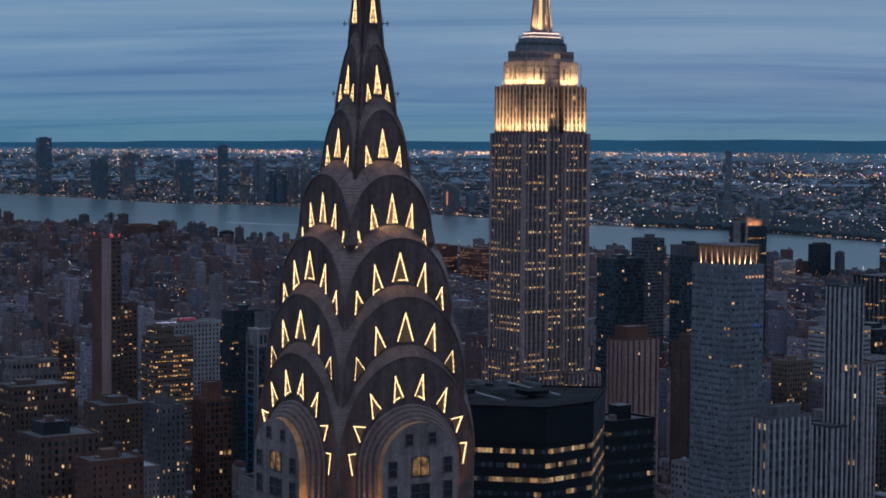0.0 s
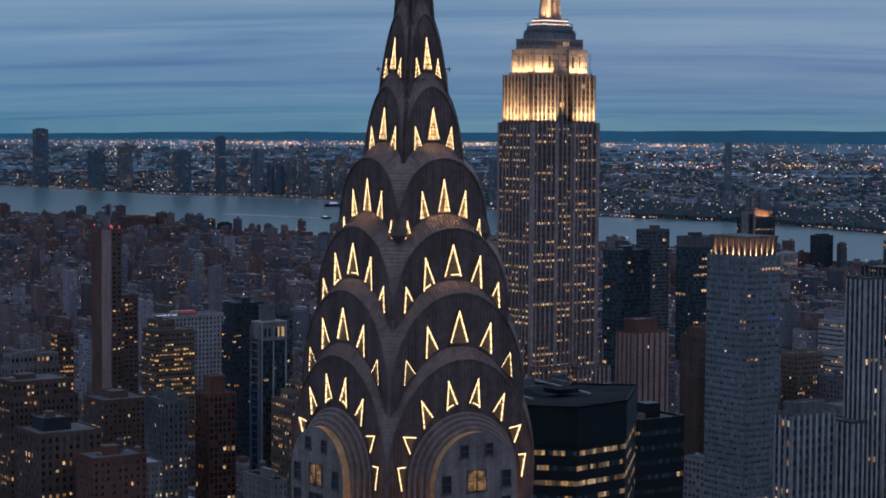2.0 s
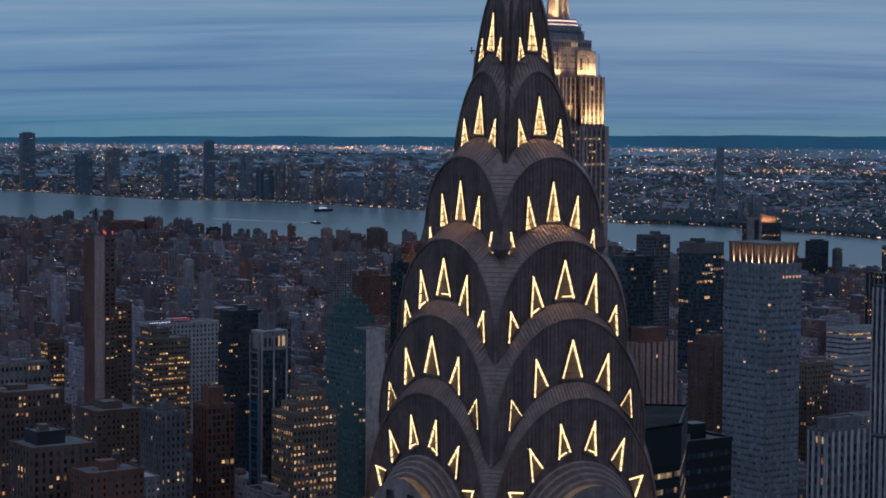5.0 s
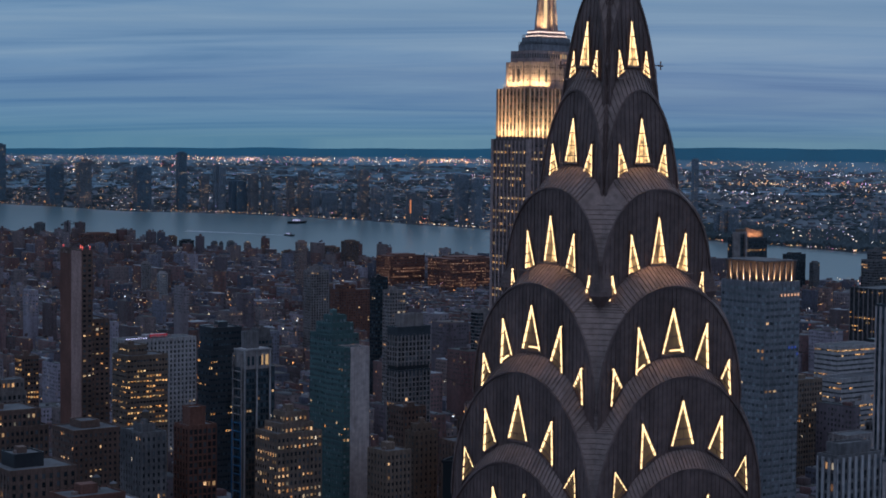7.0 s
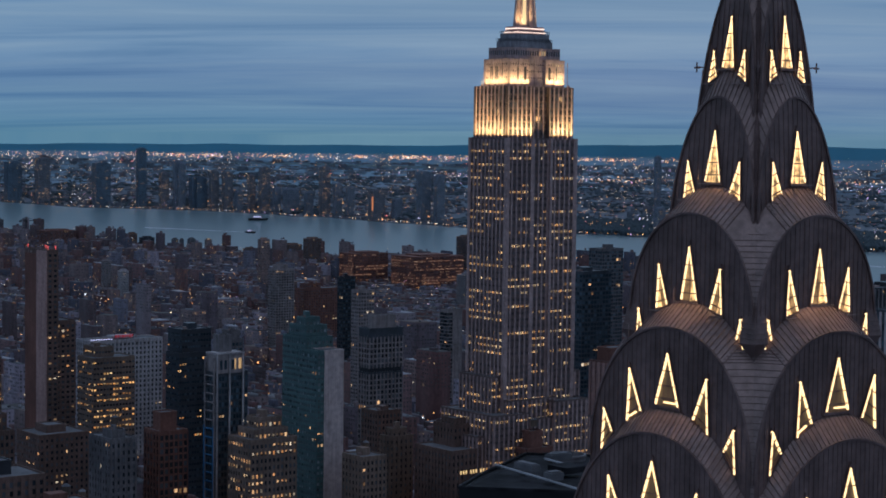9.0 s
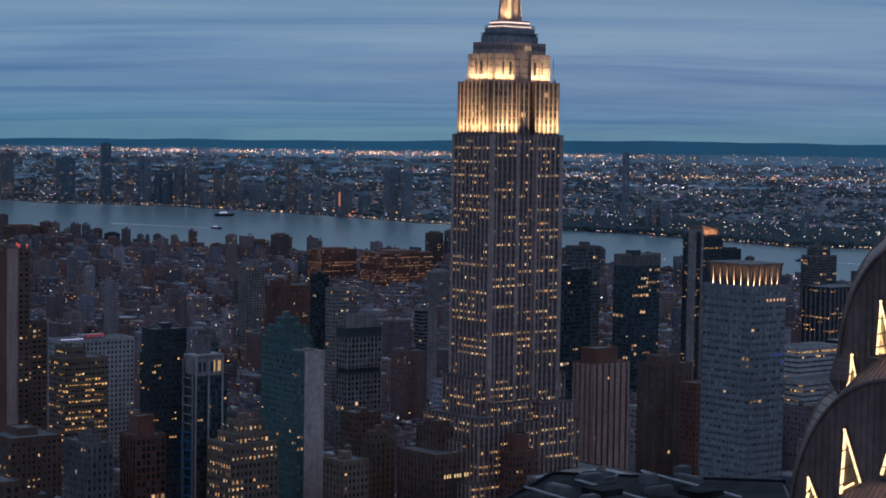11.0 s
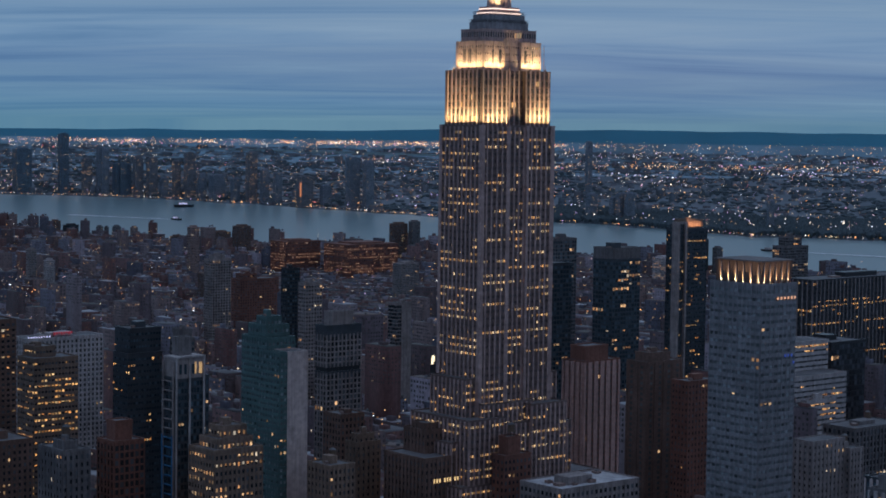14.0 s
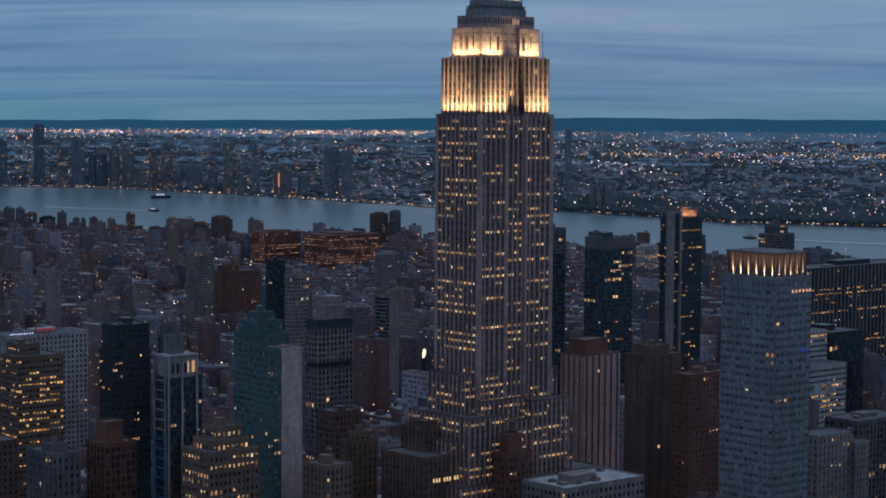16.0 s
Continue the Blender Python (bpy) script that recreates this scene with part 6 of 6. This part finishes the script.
def lit_billboard():
    sign = thing("lit_billboard", (820, 1055, 98), "bright white advertising screen on a roof", "sign")
    part("screen", Mesh().box(-1.5, 0.2, -0.3, 0, 0.5, 5.2).box(0.4, 1.4, -0.3, 0, 2.2, 6.6).box(-0.9, 0.3, -0.3, 0, 5.5, 6.8), M_SCREEN, sign, "bright white screen")
    part("frame", Mesh().box(-2.3, 2.3, 0.05, 0.4, -14, 7.3), M_BLACK, sign)


M_SCREEN = lit_material("bright_screen", [(0.0, (1.0, 0.82, 0.55)), (1.0, (1.0, 0.85, 0.6))], 1.5, 1.6, flat_noise=0.4)
lit_billboard()
# the river air's blue-grey haze is put into these base colours
M_SHORE = material("haze_tinted_town", (0.15, 0.15, 0.16), grain=0.1, large=0.01, bump=0.0, island=[(0.092, 0.116, 0.137), (0.105, 0.116, 0.132), (0.085, 0.112, 0.132), (0.115, 0.128, 0.145), (0.112, 0.108, 0.122), (0.078, 0.10, 0.118)])
M_SHOREA = material("haze_paled_cladding", (0.19, 0.23, 0.27), (0.15, 0.185, 0.22), grain=0.1, large=0.02, bump=0.0)
M_SHOREB = material("haze_tinted_shore_glass", (0.085, 0.135, 0.18), (0.07, 0.112, 0.15), rough=0.35, grain=0.1, large=0.02, bump=0.0, spec=0.5)
M_SHOREC = material("haze_tinted_brick", (0.175, 0.18, 0.195), (0.14, 0.148, 0.162), grain=0.1, large=0.02, bump=0.0)
M_WOODS = material("haze_tinted_woods", (0.08, 0.108, 0.12), (0.062, 0.087, 0.096), grain=0.1, large=0.01, bump=0.0)


def far_shore():
    r = random.Random(31)
    q, lit_ = Quads(), Quads()
    for k in range(9800):
        a = r.uniform(16, 59)
        deep = k > 5600
        if a > 42 and not deep and r.random() < 0.45:
            continue
        d = along(FAR_BANK, a) + (60 if a < 42 else 500) + (5200 + 9000 * r.random() if deep else 6200 * r.random() ** 1.4)
        x, y = polar(a, d)
        s, t = (r.uniform(10, 45), r.uniform(10, 40)) if deep else (r.uniform(4, 15), r.uniform(4, 15))
        h = r.uniform(3, 7) + (r.uniform(6, 26) if r.random() < 0.05 else 0)
        q.box(x - s, x + s, y - t, y + t, 0, h, far)
        if r.random() < 0.35:
            for _ in range(r.randint(1, 4)):
                u, z = r.uniform(-s, s), r.uniform(3, h)
                lit_.plate(far(x + u - 1.2, y - t - 0.5, z - 1.1), far(x + u + 1.2, y - t - 0.5, z - 1.1), far(x + u + 1.2, y - t - 0.5, z + 1.1), far(x + u - 1.2, y - t - 0.5, z + 1.1))
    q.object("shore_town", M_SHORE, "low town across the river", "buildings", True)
    lit_.object("shore_town_windows", M_LIT, "lit windows across the river", "windows")
    # trees as clumps of small leaf masses
    m = Mesh()
    for k in range(13000):
        a = r.uniform(40, 58) if r.random() < 0.4 else r.uniform(17, 58)
        near_ = a > 41 and r.random() < 0.6
        d = along(FAR_BANK, a) + (r.uniform(20, 800) if near_ else 200 + 7000 * r.random() ** 1.2)
        if not near_ and noise.noise(Vector((a * 0.9, d * 0.0011, 0))) < -0.05:
            continue
        x, y = polar(a, d)
        s = r.uniform(5, 11) if near_ else r.uniform(8, 24)
        z = r.uniform(4, 9) + (8 if near_ else 0)
        lift = s * r.uniform(0.6, 1.1) if near_ else r.uniform(2, 5)
        pts = []
        for k in range(5):
            an = 2 * math.pi * k / 5 + r.random()
            pts.append(far(x + s * math.cos(an) * r.uniform(0.7, 1.2), y + s * math.sin(an) * r.uniform(0.7, 1.2), z + r.uniform(-2, 2)))
        m.add(pts + [far(x, y, z + lift), far(x, y, 0)], [(k, (k + 1) % 5, 5) for k in range(5)] + [((k + 1) % 5, k, 6) for k in range(5)])
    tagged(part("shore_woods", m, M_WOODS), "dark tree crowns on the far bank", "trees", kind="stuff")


far_shore()


def shore_tower(yaw, dist, wid, top, mat, share, lit_mat=None, crown=None, name="shore_tower"):
    """A tower across the river; position and size as they stand, drawn in with the distance."""
    x, y = polar(yaw, dist)
    k = far(x, y)
    s = math.hypot(k[0] - EYE.x, k[1] - EYE.y) / dist
    near_ = name != "shore_tower"
    words = name.replace("_", " ")
    root = thing(name, k, words + " near the river, its windows partly lit" if near_ else "tower block across the river in haze-paled colours", "building" if near_ else "tower", "" if near_ else "towers across the river")
    wall, panes, lit_ = Mesh(), Mesh(), Mesh()
    h, w = top * s, wid * s
    box = (-w / 2, w / 2, -w * 0.3, w * 0.3, 0, h)
    wall.box(*box)
    if name == "brick_warehouse":
        relief = Mesh()
        facade(relief, panes, lit_, box, faces="NE", bay=4.2, floor=4.6, size=(2.0, 1.3), pier=0.3, share=share, rows=0.6, blinds=False)
        part("facade_relief", relief, mat, root, kind="stuff")
        lit_mat = M_LITR
    else:
        facade(wall, panes, lit_, box, faces="NE", bay=2.6, floor=2.6, size=(1.7, 1.4), pier=0, share=share)
    wall.box(-w * 0.3, w * 0.3, -w * 0.2, w * 0.2, h, h + 2.5)
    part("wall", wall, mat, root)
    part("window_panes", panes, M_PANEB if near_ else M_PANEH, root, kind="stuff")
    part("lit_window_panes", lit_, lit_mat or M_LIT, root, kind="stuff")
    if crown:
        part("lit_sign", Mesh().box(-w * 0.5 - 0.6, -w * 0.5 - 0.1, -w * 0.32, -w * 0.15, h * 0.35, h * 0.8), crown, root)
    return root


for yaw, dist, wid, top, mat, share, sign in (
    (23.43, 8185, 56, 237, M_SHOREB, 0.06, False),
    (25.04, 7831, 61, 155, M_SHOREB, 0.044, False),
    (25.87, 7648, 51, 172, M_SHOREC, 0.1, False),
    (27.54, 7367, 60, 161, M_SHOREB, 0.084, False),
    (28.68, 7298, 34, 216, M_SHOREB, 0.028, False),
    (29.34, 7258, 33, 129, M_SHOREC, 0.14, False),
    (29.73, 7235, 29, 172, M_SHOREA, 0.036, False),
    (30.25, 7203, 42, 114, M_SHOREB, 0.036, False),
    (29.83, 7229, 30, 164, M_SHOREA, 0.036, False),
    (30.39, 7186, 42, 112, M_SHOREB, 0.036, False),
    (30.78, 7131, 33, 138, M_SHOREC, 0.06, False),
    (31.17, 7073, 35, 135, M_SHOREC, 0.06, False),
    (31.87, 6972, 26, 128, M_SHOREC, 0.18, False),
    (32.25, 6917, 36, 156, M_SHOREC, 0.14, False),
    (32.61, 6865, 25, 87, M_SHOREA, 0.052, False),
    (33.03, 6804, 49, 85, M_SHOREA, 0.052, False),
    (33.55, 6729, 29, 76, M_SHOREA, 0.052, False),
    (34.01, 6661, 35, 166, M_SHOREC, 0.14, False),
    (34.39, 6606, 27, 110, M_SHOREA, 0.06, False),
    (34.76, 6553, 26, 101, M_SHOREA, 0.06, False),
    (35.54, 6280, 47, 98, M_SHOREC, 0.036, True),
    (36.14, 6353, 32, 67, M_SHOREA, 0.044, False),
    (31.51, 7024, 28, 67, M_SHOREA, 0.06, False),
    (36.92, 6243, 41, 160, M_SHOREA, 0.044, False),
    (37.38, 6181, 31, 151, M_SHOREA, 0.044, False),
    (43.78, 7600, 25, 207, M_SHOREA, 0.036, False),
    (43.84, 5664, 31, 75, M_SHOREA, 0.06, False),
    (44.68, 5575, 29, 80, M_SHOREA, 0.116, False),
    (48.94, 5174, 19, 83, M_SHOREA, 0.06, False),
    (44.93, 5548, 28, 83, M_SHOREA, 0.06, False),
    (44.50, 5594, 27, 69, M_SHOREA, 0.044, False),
    (33.65, 3918, 31, 66, M_BROWN, 0.03, 'shore_apartments'),
    (38.15, 3750, 30, 82, M_BROWN, 0.06, 'river_block'),
    (38.61, 3750, 19, 86, M_GREY, 0.01, 'river_block'),
    (35.16, 3457, 74, 66, M_BRICK, 0.55, 'brick_warehouse'),
    (37.04, 3401, 109, 66, M_BRICK, 0.6, 'brick_warehouse'),
    (38.27, 2947, 34, 65, M_CONC, 0.02, 'low_white_office'),
    (32.22, 3275, 17, 98, M_PINK, 0.02, 'thin_tower'),
    (27.67, 3214, 14, 65, M_CONC, 0.01, 'grey_house'),
    (28.15, 3004, 14, 63, M_WHITE, 0.01, 'white_house'),
    (24.61, 4986, 24, 53, M_GREY, 0.03, 'waterside_tower'),
    (26.27, 4657, 78, 43, M_BRICK, 0.02, 'dark_waterside_block'),
    (29.65, 4679, 14, 22, M_GREY, 0.02, 'twin_tower'),
    (29.85, 4676, 9, 21, M_GREY, 0.02, 'twin_tower'),
    (30.13, 4621, 17, 26, M_GREY, 0.02, 'twin_tower'),
    (30.62, 4563, 15, 27, M_PINK, 0.02, 'twin_tower'),
    (28.41, 4700, 22, 34, M_BROWN, 0.03, 'dark_tower_pair'),
    (28.84, 4488, 30, 36, M_BLACK, 0.02, 'dark_tower_pair'),
    (31.81, 4243, 24, 26, M_BROWN, 0.01, 'domed_house'),
    (32.27, 4036, 19, 45, M_PINK, 0.01, 'brown_tower_far'),
    (33.04, 4130, 39, 42, M_BROWN, 0.05, 'brown_tower_far'),
    (32.91, 2867, 53, 55, M_BROWN, 0.02, 'brick_mass'),
    (46.72, 3478, 36, 77, M_BLACK, 0.01, 'dark_river_block'),
    (45.74, 3261, 32, 58, M_WHITE, 0.4, 'curved_lit_office'),
    (47.31, 3485, 16, 62, M_GREY, 0.02, 'piers_block'),
):
    shore_tower(yaw, dist, wid, top, mat, share, crown=M_ORSIGN if sign is True else None, name=sign if isinstance(sign, str) else 'shore_tower')
